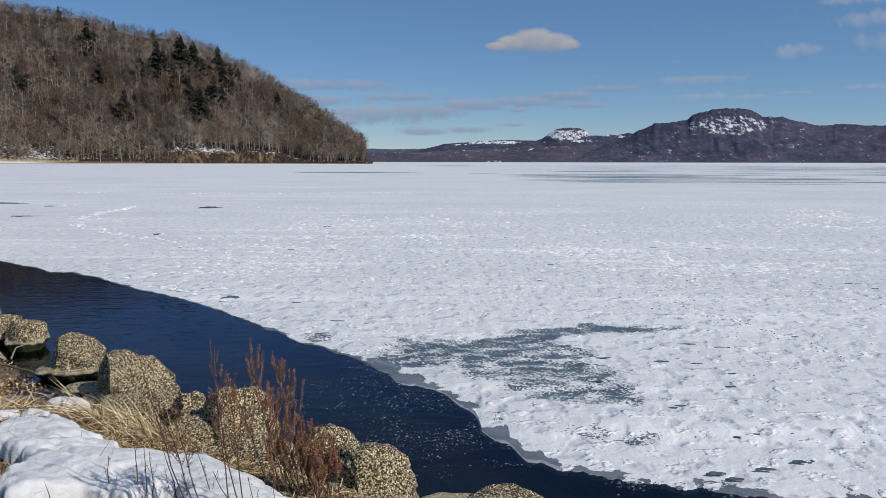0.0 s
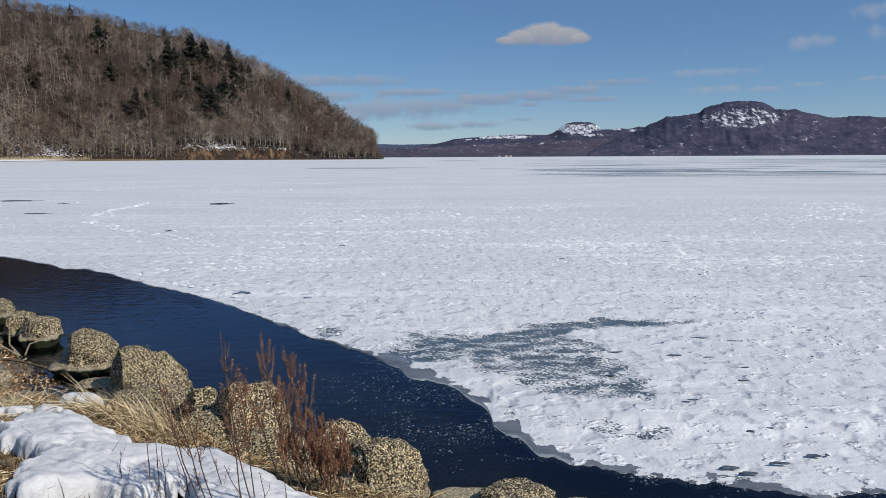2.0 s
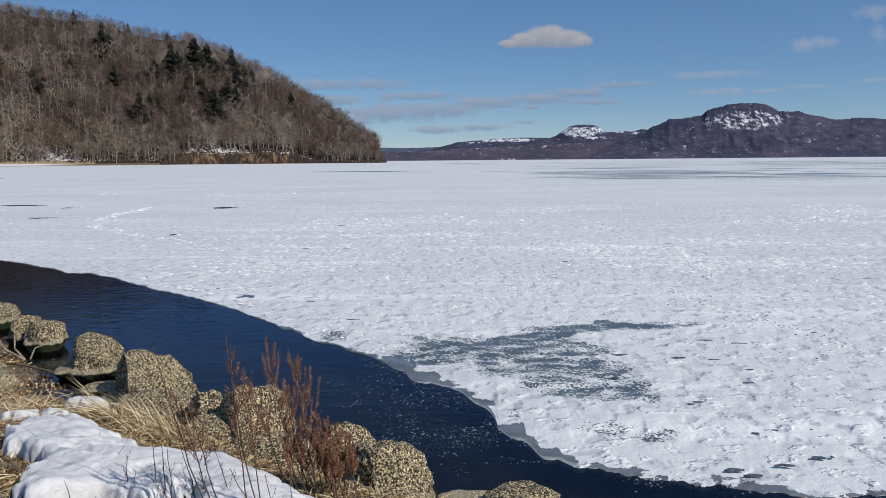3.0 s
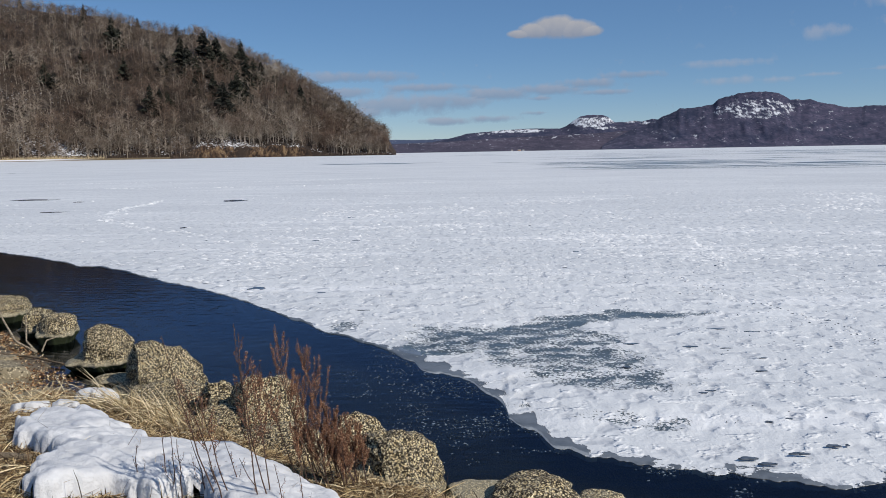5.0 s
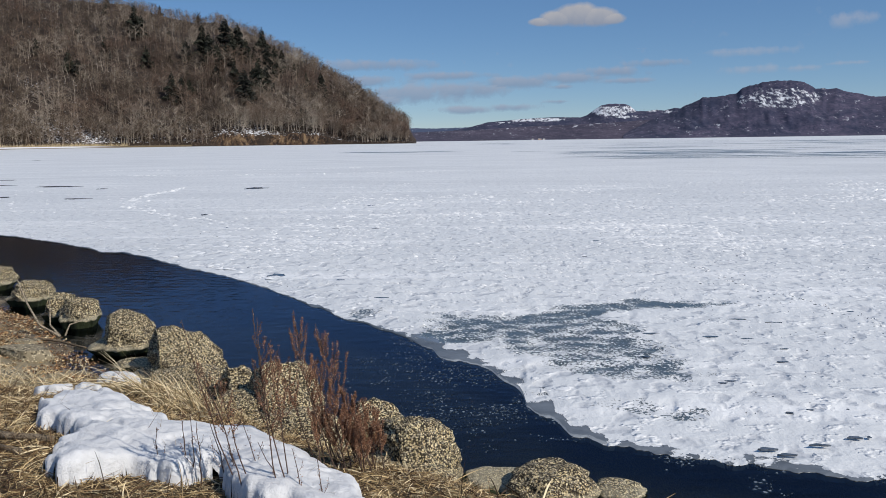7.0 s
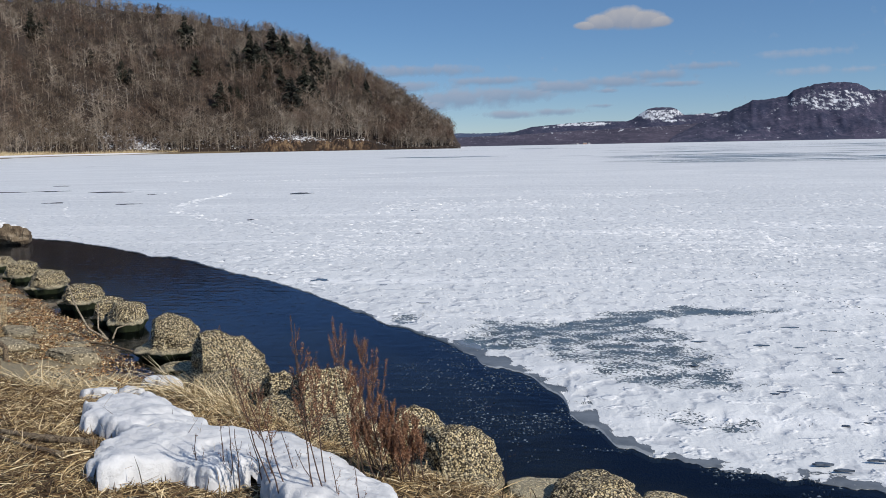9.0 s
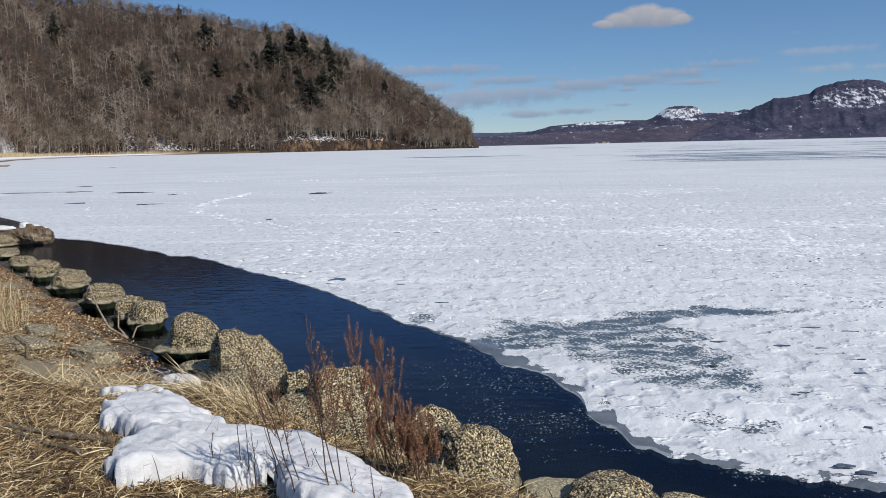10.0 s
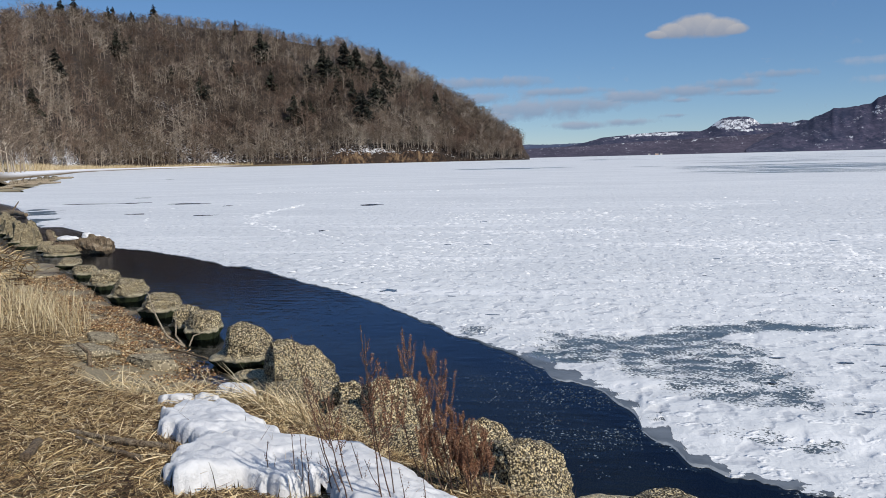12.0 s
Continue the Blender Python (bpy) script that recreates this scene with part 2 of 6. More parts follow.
def rock_material(name="speckled_rock", wet=True, light_a=(0.50, 0.375, 0.185), light_b=(0.90, 0.78, 0.50)):
    """Weathered concrete: pale pebbles of many tints standing out of dark pitted cement, a bleached foot and green slime at the water."""
    m, nt, b = material(name, 0.9)
    v = coords(nt)
    big, mid = noise_of(nt, v, 3.0, 4.0), noise_of(nt, v, 11.0, 4.0, 0.6)
    warp = node(nt, "ShaderNodeTexNoise", Vector=v, Scale=38.0, Detail=2.0)
    bent = nt.nodes.new("ShaderNodeVectorMath")
    bent.operation = "MULTIPLY_ADD"
    nt.links.new(warp.outputs["Color"], bent.inputs[0])
    bent.inputs[1].default_value = (0.016, 0.016, 0.016)
    nt.links.new(v, bent.inputs[2])
    cells = node(nt, "ShaderNodeTexVoronoi", Vector=bent.outputs[0], Scale=70.0, Randomness=1.0)
    grit = node(nt, "ShaderNodeTexVoronoi", Vector=bent.outputs[0], Scale=150.0, Randomness=1.0)
    pick = node(nt, "ShaderNodeSeparateColor", Color=cells.outputs["Color"])
    pick_grit = node(nt, "ShaderNodeSeparateColor", Color=grit.outputs["Color"])
    stone = blend(nt, pick.outputs[0], light_a, light_b)
    stone = blend(nt, ramp(nt, pick.outputs[1], [(0.72, grey(0)), (0.8, grey(0.85))]), stone, (0.30, 0.27, 0.22))
    size = calc(nt, "ADD", 0.56, calc(nt, "MULTIPLY", calc(nt, "SUBTRACT", mid, 0.5), 0.55))
    size = calc(nt, "SUBTRACT", size, calc(nt, "MULTIPLY", ramp(nt, pick.outputs[2], [(0.72, grey(0)), (0.80, grey(1))]), 0.30))
    pebble = ramp(nt, calc(nt, "ADD", 0.5, calc(nt, "SUBTRACT", size, cells.outputs["Distance"])), [(0.44, grey(0)), (0.54, grey(1))])
    cement = blend(nt, ramp(nt, pick_grit.outputs[0], [(0.55, grey(0)), (0.85, grey(0.8))]), (0.020, 0.015, 0.009), (0.17, 0.13, 0.07))
    stone = blend(nt, ramp(nt, pick_grit.outputs[1], [(0.70, grey(0)), (0.78, grey(0.8))]), stone, (0.10, 0.076, 0.042))
    colour = blend(nt, pebble, cement, stone)
    colour = blend(nt, ramp(nt, big, [(0.60, grey(0)), (0.74, grey(0.40))]), colour, (0.05, 0.04, 0.024))
    z = node(nt, "ShaderNodeSeparateXYZ", Vector=v).outputs["Z"]
    if wet:
        height = calc(nt, "ADD", z, calc(nt, "MULTIPLY", calc(nt, "SUBTRACT", mid, 0.5), 0.10))
        bleached = ramp(nt, height, [(0.045, grey(0.6)), (0.09, grey(0))])
        colour = blend(nt, bleached, colour, blend(nt, mid, (0.38, 0.33, 0.21), (0.72, 0.65, 0.48)))
        colour = blend(nt, ramp(nt, height, [(0.014, grey(1)), (0.034, grey(0))]), colour, (0.026, 0.036, 0.010))
    paint(nt, b, colour)
    h = calc(nt, "ADD", calc(nt, "MULTIPLY", pebble, 0.6), calc(nt, "ADD", calc(nt, "MULTIPLY", mid, 1.2), calc(nt, "MULTIPLY", grit.outputs["Distance"], 0.25)))
    bump(nt, b, h, 0.9, 0.016)
    return m


def snow_material():
    m, nt, b = material("old_snow", 0.55)
    v = coords(nt)
    mid, fine = noise_of(nt, v, 7.0, 6.0, 0.62), noise_of(nt, v, 60.0, 3.0, 0.6)
    paint(nt, b, blend(nt, ramp(nt, mid, [(0.4, grey(0)), (0.7, grey(1))]), (0.66, 0.663, 0.672), (0.77, 0.773, 0.782)))
    b.inputs["Subsurface Weight"].default_value = 0.0
    crisp = noise_of(nt, v, 17.0, 7.0, 0.68)
    bump(nt, b, calc(nt, "ADD", calc(nt, "ADD", mid, calc(nt, "MULTIPLY", crisp, 0.7)), calc(nt, "MULTIPLY", fine, 0.2)), 0.55, 0.035)
    return m


def hill_material():
    m, nt, b = material("forest_floor", 1.0)
    v = coords(nt)
    big, fine = noise_of(nt, v, 0.03, 5.0, 0.6), noise_of(nt, v, 0.35, 5.0, 0.7)
    colour = ramp(nt, calc(nt, "ADD", calc(nt, "MULTIPLY", big, 0.5), calc(nt, "MULTIPLY", fine, 0.5)),
                  [(0.3, (0.016, 0.011, 0.008)), (0.5, (0.036, 0.024, 0.017)), (0.7, (0.075, 0.05, 0.034))])
    earth = ramp(nt, calc(nt, "ADD", attr(nt, "earth"), calc(nt, "SUBTRACT", fine, 0.5)), [(0.4, grey(0)), (0.6, grey(1))])
    gully = noise_of(nt, coords(nt, (1, 1, 0.45)), 0.22, 4.0, 0.75)
    colour = blend(nt, earth, colour, ramp(nt, gully, [(0.42, (0.018, 0.011, 0.008)), (0.52, (0.085, 0.050, 0.028)), (0.64, (0.22, 0.145, 0.08))]))
    snow = ramp(nt, calc(nt, "ADD", attr(nt, "snow"), calc(nt, "MULTIPLY", calc(nt, "SUBTRACT", noise_of(nt, coords(nt, (0.5, 0.5, 1.4)), 0.9, 4.0, 0.7), 0.5), 2.8)), [(0.48, grey(0)), (0.58, grey(1))])
    colour = blend(nt, snow, colour, (0.80, 0.81, 0.84))
    paint(nt, b, colour)
    bump(nt, b, fine, 0.7, 1.2)
    return m


def wood_material(name, stops, scale=0.6, use="tint", rusty=None):
    m, nt, b = material(name, 0.9)
    v = coords(nt)
    f = calc(nt, "ADD", calc(nt, "MULTIPLY", noise_of(nt, v, scale, 3.0), 0.3), calc(nt, "MULTIPLY", attr(nt, use), 0.78))
    colour = ramp(nt, f, stops)
    if rusty:
        colour = blend(nt, ramp(nt, noise_of(nt, v, 0.022, 3.0, 0.6), [(0.48, grey(0)), (0.62, grey(0.5))]), colour, rusty)
    paint(nt, b, colour)
    return m


def bark_material():
    """Weathered wood: grey and brown, cracked along and across."""
    m, nt, b = material("weathered_wood", 0.9)
    v = coords(nt)
    crack, blotch = noise_of(nt, v, 55.0, 6.0, 0.75), noise_of(nt, v, 7.0, 4.0, 0.6)
    wood = ramp(nt, calc(nt, "ADD", calc(nt, "MULTIPLY", blotch, 0.6), calc(nt, "MULTIPLY", attr(nt, "tint"), 0.4)), [(0.30, (0.085, 0.055, 0.032)), (0.5, (0.22, 0.165, 0.105)), (0.7, (0.42, 0.35, 0.25))])
    paint(nt, b, blend(nt, ramp(nt, crack, [(0.40, grey(0.9)), (0.54, grey(0))]), wood, (0.035, 0.022, 0.013)))
    bump(nt, b, crack, 0.9, 0.012)
    return m


def island_material(name, stops, rough=0.85):
    m, nt, b = material(name, rough)
    g = nt.nodes.new("ShaderNodeNewGeometry")
    paint(nt, b, ramp(nt, g.outputs["Random Per Island"], stops))
    return m


def mountain_material(name, dark, light, snow_colour=(0.68, 0.70, 0.74)):
    m, nt, b = material(name, 1.0)
    v = coords(nt)
    big, fine = noise_of(nt, v, 0.004, 5.0, 0.6), noise_of(nt, coords(nt, (1, 0.4, 1.6)), 0.032, 6.0, 0.7)
    f = calc(nt, "ADD", calc(nt, "MULTIPLY", big, 0.55), calc(nt, "MULTIPLY", fine, 0.45))
    trees = noise_of(nt, coords(nt, (1, 0.3, 1.2)), 0.11, 3.0, 0.7)
    stand = noise_of(nt, coords(nt, (1, 1.6, 3.0)), 0.011, 4.0, 0.6)
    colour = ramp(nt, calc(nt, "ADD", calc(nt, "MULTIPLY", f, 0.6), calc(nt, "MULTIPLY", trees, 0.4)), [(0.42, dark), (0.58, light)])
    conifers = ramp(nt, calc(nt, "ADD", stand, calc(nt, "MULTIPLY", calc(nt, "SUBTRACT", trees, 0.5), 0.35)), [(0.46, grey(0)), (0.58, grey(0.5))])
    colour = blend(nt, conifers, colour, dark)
    snow = ramp(nt, calc(nt, "ADD", attr(nt, "snow"), calc(nt, "MULTIPLY", calc(nt, "SUBTRACT", calc(nt, "ADD", calc(nt, "MULTIPLY", fine, 0.5), calc(nt, "MULTIPLY", noise_of(nt, coords(nt, (1, 0.5, 0.35)), 0.075, 5.0, 0.75), 0.5)), 0.5), 5.4)), [(0.45, grey(0)), (0.90, grey(1))])
    paint(nt, b, blend(nt, snow, colour, snow_colour))
    return m


def cloud_material(name, lit, base, ragged, seed, fray, solid):
    """A soft-edged cloud far behind everything: thins out towards its rim."""
    m, nt, b = material(name)
    nt.nodes.remove(b)
    n = node(nt, "ShaderNodeTexNoise", Vector=coords(nt, (0.011, 0.011 * ragged, 0.011)), Scale=1.0, Detail=6.0, Roughness=0.55)
    n.inputs["Vector"].default_value = (0, 0, seed)
    body = attr(nt, "body")
    cover = ramp(nt, calc(nt, "ADD", body, calc(nt, "MULTIPLY", calc(nt, "SUBTRACT", n.outputs["Fac"], 0.5), fray)), [(0.25, grey(0)), (solid, grey(1))])
    cover = calc(nt, "MULTIPLY", cover, attr(nt, "veil"))
    # the sheet glows; sunlit top and shaded base are put into its colour
    up = attr(nt, "height")
    em = node(nt, "ShaderNodeEmission", Color=blend(nt, calc(nt, "ADD", up, calc(nt, "MULTIPLY", calc(nt, "SUBTRACT", n.outputs["Fac"], 0.5), 0.8), True), base, lit), Strength=1.0)
    tr = nt.nodes.new("ShaderNodeBsdfTransparent")
    mx = node(nt, "ShaderNodeMixShader", Fac=cover)
    nt.links.new(tr.outputs[0], mx.inputs[1])
    nt.links.new(em.outputs[0], mx.inputs[2])
    nt.links.new(mx.outputs[0], nt.nodes["Material Output"].inputs["Surface"])
    return m


FRESH, fnt, fb = material("fresh_snow", 0.6)
paint(fnt, fb, blend(fnt, noise_of(fnt, coords(fnt), 12.0, 3.0), (0.84, 0.85, 0.86), (0.93, 0.935, 0.94)))
ICE, WATER, GROUND, ROCK, SNOW, HILL = ice_material(), water_material(), ground_material(), rock_material(), snow_material(), hill_material()
FAR_ROCK = rock_material("far_rock", False, (0.20, 0.16, 0.10), (0.40, 0.35, 0.26))
TWIGS = wood_material("bare_twigs", [(0.2, (0.065, 0.047, 0.034)), (0.42, (0.165, 0.122, 0.089)), (0.58, (0.255, 0.198, 0.148)), (0.8, (0.45, 0.385, 0.31))], 0.02, rusty=(0.17, 0.095, 0.065))
NEEDLES = wood_material("spruce_needles", [(0.3, (0.009, 0.010, 0.006)), (0.7, (0.026, 0.028, 0.015))], 0.05)
STRAW = island_material("dry_straw", [(0.0, (0.028, 0.014, 0.006)), (0.36, (0.12, 0.066, 0.028)), (0.60, (0.34, 0.235, 0.108)), (0.84, (0.60, 0.45, 0.238)), (1.0, (0.86, 0.73, 0.48))])
SEEDS = island_material("rust_brown_seeds", [(0.0, (0.085, 0.034, 0.018)), (0.5, (0.23, 0.098, 0.050)), (0.85, (0.40, 0.21, 0.115)), (1.0, (0.56, 0.40, 0.27))])
STALK = island_material("dark_dry_stalk", [(0.0, (0.05, 0.03, 0.022)), (1.0, (0.13, 0.08, 0.06))])
DRIFT = bark_material()

# ---- ground, water and ice ----
SHORE = [(-4800, 2600), (-700, 1900), (-160, 1250), (-50, 900), (-77, 850), (-250, 815), (-368, 788), (-438, 729), (-397, 600), (-303, 422), (-211, 280), (-172, 193), (-156, 158),
         (-134, 124), (-109, 92), (-89, 66), (-64, 47), (-38, 34.5), (-25.2, 27.2), (-17.4, 21.7), (-15.2, 20.0), (-13.2, 17.85), (-11.5, 16.1), (-10.0, 14.7), (-8.7, 13.4),
         (-7.3, 12.0), (-5.8, 10.6), (-4.4, 9.0), (-3.1, 8.0), (-1.75, 7.0), (-0.45, 6.05), (0.55, 5.45), (1.3, 5.15), (2.6, 4.3), (5, 3.0), (12, -1), (60, -40), (600, -400), (4800, -2200)]


def inland(x, y):
    """Metres from the shoreline, positive on land."""
    x, y = np.asarray(x, float), np.asarray(y, float)
    best, sign = np.full(x.shape, 1e12), np.zeros(x.shape)
    for (ax, ay), (bx, by) in zip(SHORE, SHORE[1:]):
        dx, dy = bx - ax, by - ay
        t = np.clip(((x - ax) * dx + (y - ay) * dy) / (dx * dx + dy * dy), 0, 1)
        d2 = (x - ax - t * dx) ** 2 + (y - ay - t * dy) ** 2
        cross = dx * (y - ay) - dy * (x - ax)
        near = d2 < best - 1e-9
        best, sign = np.where(near, d2, best), np.where(near, np.where(cross < 0, 1.0, -1.0), sign)
    return np.sqrt(best) * sign


LEFT_BANK = [(-60, -4), (-8, -1.5), (-2, -0.65), (-0.6, -0.32), (0, -0.13), (0.24, -0.05), (0.40, 0.025), (1.0, 0.08), (1.5, 0.17), (2.4, 0.42), (3.6, 0.62), (6, 0.85), (12, 0.95), (5000, 1.2)]
RIGHT_BANK = [(-60, -4), (-8, -1.2), (-3.5, -0.42), (-2, -0.27), (-0.6, -0.22), (0, -0.16), (0.3, -0.02), (0.6, 0.12), (1.0, 0.32), (1.7, 0.46), (2.6, 0.60), (3.6, 0.75), (6, 0.88), (12, 0.95), (5000, 1.2)]


def ground_height(x, y):
    d = inland(x, y)
    w = smooth(-4.6, -3.0, x)
    d = d + 0.55 * fbm(x * 1.3, y * 1.3, 4, 63) * smooth(1.3, 0.4, np.abs(d - 0.2)) * (1 - w) * smooth(40, 25, np.hypot(x, y))
    z = table(d, LEFT_BANK) * (1 - w) + table(d, RIGHT_BANK) * w
    land = smooth(0.2, 1.5, d) * smooth(40, 10, d)
    pool = smooth(1.0, 0.5, np.hypot((x + 4.0) / 0.50, (y - 8.05) / 0.24)) + smooth(1.0, 0.5, np.hypot((x + 4.35) / 0.42, (y - 8.5) / 0.26))
    return z - 0.17 * np.minimum(pool, 1) + land * (0.05 * fbm(x * 0.8, y * 0.8, 4, 3) + 0.02 * fbm(x * 5, y * 5, 3, 5))


def spread(lo, hi, fine_lo, fine_hi, step, far=34):
    """Grid lines: even in the middle, wider and wider outside."""
    mid = np.arange(fine_lo, fine_hi, step)
    k = np.linspace(0, 1, far)[1:]
    left = fine_lo - (np.exp(k * np.log((fine_lo - lo) / step + 1)) - 1) * step
    right = mid[-1] + (np.exp(k * np.log((hi - mid[-1]) / step + 1)) - 1) * step
    return np.concatenate([left[::-1], mid, right])


gx, gy = spread(-4900, 4900, -13, 3.0, 0.09), spread(-4900, 4900, 2.5, 18, 0.09)
X, Y = np.meshgrid(gx, gy, indexing="ij")
Z = ground_height(X, Y)
D = inland(X, Y)
muddy = np.maximum(smooth(1.15, 0.75, np.hypot((X + 5.0) / 1.15, (Y - 7.75) / 0.85)), smooth(2.0, 1.5, D) * (X < -3.5)) * (np.hypot(X, Y) < 40) * smooth(-0.2, 0.2, D)
snowy = smooth(3, 5, D) * smooth(16, 12, D) * smooth(150, 260, np.hypot(X, Y)) * (X < 0)
ground = tagged(new("ground", mesh_from("ground", np.stack([X, Y, Z], -1).reshape(-1, 3), grid_faces(len(gx), len(gy)), GROUND, True, [("snow", snowy), ("mud", muddy)])),
                "brown soil bank with matted dead grass sloping to the lake", "ground", kind="structure")

wx, wy = spread(-4900, 4900, -14, 6, 1.0, 12), spread(-4900, 4900, 2, 24, 1.0, 12)
X, Y = np.meshgrid(wx, wy, indexing="ij")
tagged(new("water", mesh_from("water", np.stack([X, Y, 0 * X], -1).reshape(-1, 3), grid_faces(len(wx), len(wy)), WATER, True)),
       "dark blue open lake water with fine ripples", "water", kind="structure")

# the rim of the ice: bearing from +y (clockwise, degrees) and distance
RIM = [(-75, 420), (-60, 330), (-50, 200), (-44.5, 140), (-41.5, 100), (-40.2, 68), (-39.3, 60), (-38.9, 52), (-38.6, 44), (-38.3, 40), (-37.9, 37.5), (-36.6, 37),
       (-35.9, 35.0), (-35.2, 33), (-34.3, 30.5), (-33.8, 26.5), (-30.1, 23.5), (-26.4, 20.0), (-23.7, 18.65), (-20.9, 16.4), (-17.2, 14.43), (-14.3, 12.9), (-10.8, 11.2),
       (-7.6, 10.3), (-6.35, 9.98), (-5.1, 9.5), (-3.9, 9.12), (-3.4, 8.82), (-0.98, 8.57), (0.3, 8.34), (1.5, 8.03), (2.4, 7.68), (2.75, 7.40), (2.9, 7.16), (5.5, 6.71), (7.0, 6.43), (9.0, 6.36), (15.1, 6.22), (20.9, 6.2), (24.5, 6.2), (40, 7.2), (60, 10), (80, 24), (100, 60)]


def slush(x, y):
    """How far the snow has melted off the ice: a ragged patch, far bands and small holes."""
    wx, wy = x + 0.35 * fbm(x * 1.1, y * 1.1, 3, 21), y + 0.35 * fbm(x * 1.1, y * 1.1, 3, 22)
    def blot(cx, cy, a, b, turn):
        c, s = math.cos(radians(turn)), math.sin(radians(turn))
        u, v = ((wx - cx) * c + (wy - cy) * s) / a, (-(wx - cx) * s + (wy - cy) * c) / b
        return np.clip(1.15 - np.sqrt(u * u + v * v), 0, 1)
    m = np.maximum.reduce([0.52 * np.minimum(1, 2 * blot(0.25, 10.3, 1.15, 0.95, -20)), 0.50 * np.minimum(1, 2 * blot(1.1, 10.2, 0.9, 0.6, 0)), 0.50 * np.minimum(1, 2 * blot(-0.4, 10.0, 0.5, 0.45, 0)), 0.50 * np.minimum(1, 2 * blot(-1.7, 11.2, 0.35, 0.25, -40)), 0.60 * np.minimum(1, 2 * blot(1.0, 10.95, 1.2, 0.40, 20)), 0.58 * np.minimum(1, 2 * blot(1.75, 11.4, 1.0, 0.36, 22)), 0.57 * np.minimum(1, 2 * blot(2.5, 11.65, 0.75, 0.46, -6)), 0.40 * np.minimum(1, 2 * blot(3.3, 11.8, 0.45, 0.14, 2)),
                           0.48 * np.minimum(1, 2 * blot(1.1, 9.3, 1.3, 0.7, -10)), 0.46 * np.minimum(1, 2 * blot(1.5, 8.5, 1.0, 0.6, -25)), 0.36 * np.minimum(1, 2 * blot(1.5, 7.1, 0.5, 0.25, -20))])
    core = 1.1 - np.hypot((np.degrees(np.arctan2(x, y)) + 38.3) / 1.5, (np.log(np.maximum(np.hypot(x, y), 1)) - math.log(43)) / 0.24)
    side, along = 0.79 * x + 0.61 * y, -0.61 * x + 0.79 * y
    m = np.maximum(m, 1.1 * smooth(0.30, 0.50, 0.55 * core + 1.3 * fbm(side * 0.30, along * 0.42, 4, 29)) * (core > -0.4) * (x < -10))
    r = np.hypot(x, y)
    bands = smooth(-0.10, 0.25, fbm(x * 0.014 + 3, y * 0.045, 4, 31)) * smooth(85, 120, r) * smooth(900, 350, r) * smooth(0.02, 0.25, x / np.maximum(r, 1))
    lanes = np.zeros(x.shape)
    pick = random.Random(17)
    rows = [(-19, 178, 14, 8), (9, 165, 4, 4), (20, 147, 6, 4), (41, 130, 10, 5), (52, 116, 10, 3.5), (5, 520, 16, 40)]
    rows += [(q * pick.uniform(0.18, 0.62), q, pick.uniform(0.04, 0.10) * q, 0.024 * q * pick.uniform(0.6, 1.2)) for q in [110 * 1.11 ** k for k in range(12)]]
    for cx, cy, a, b in rows:
        lanes = np.maximum(lanes, 0.72 * np.minimum(1, 2.2 * np.clip(1.1 - np.hypot((x - cx) / a, (y - cy - 0.04 * cy * fbm(x * 12 / cy, y * 2 / cy, 3, 37)) / b), 0, 1)))
    streaks = smooth(0.42, 0.6, fbm(x * 0.006 + 9, y * 0.05, 2, 35)) * smooth(110, 150, r) * smooth(700, 300, r) * smooth(-0.6, -0.1, x / np.maximum(r, 1))
    return np.maximum.reduce([m, 0.54 * bands, 0.66 * streaks, lanes])


def snow_relief(x, y):
    """Dents and ripples of the snow on the ice, in metres."""
    near = smooth(70, 16, np.hypot(x, y))
    dents = -0.014 * smooth(0.2, 0.42, fbm(x * 3.6 + 5, y * 3.6, 2, 12)) + 0.008 * smooth(0.1, 0.45, fbm(x * 2.8, y * 3.4 + 8, 3, 14))
    return near * (dents + 0.010 * fbm(x * 1.2, y * 1.2, 3, 16) + 0.005 * fbm(x * 9, y * 9, 2, 13))


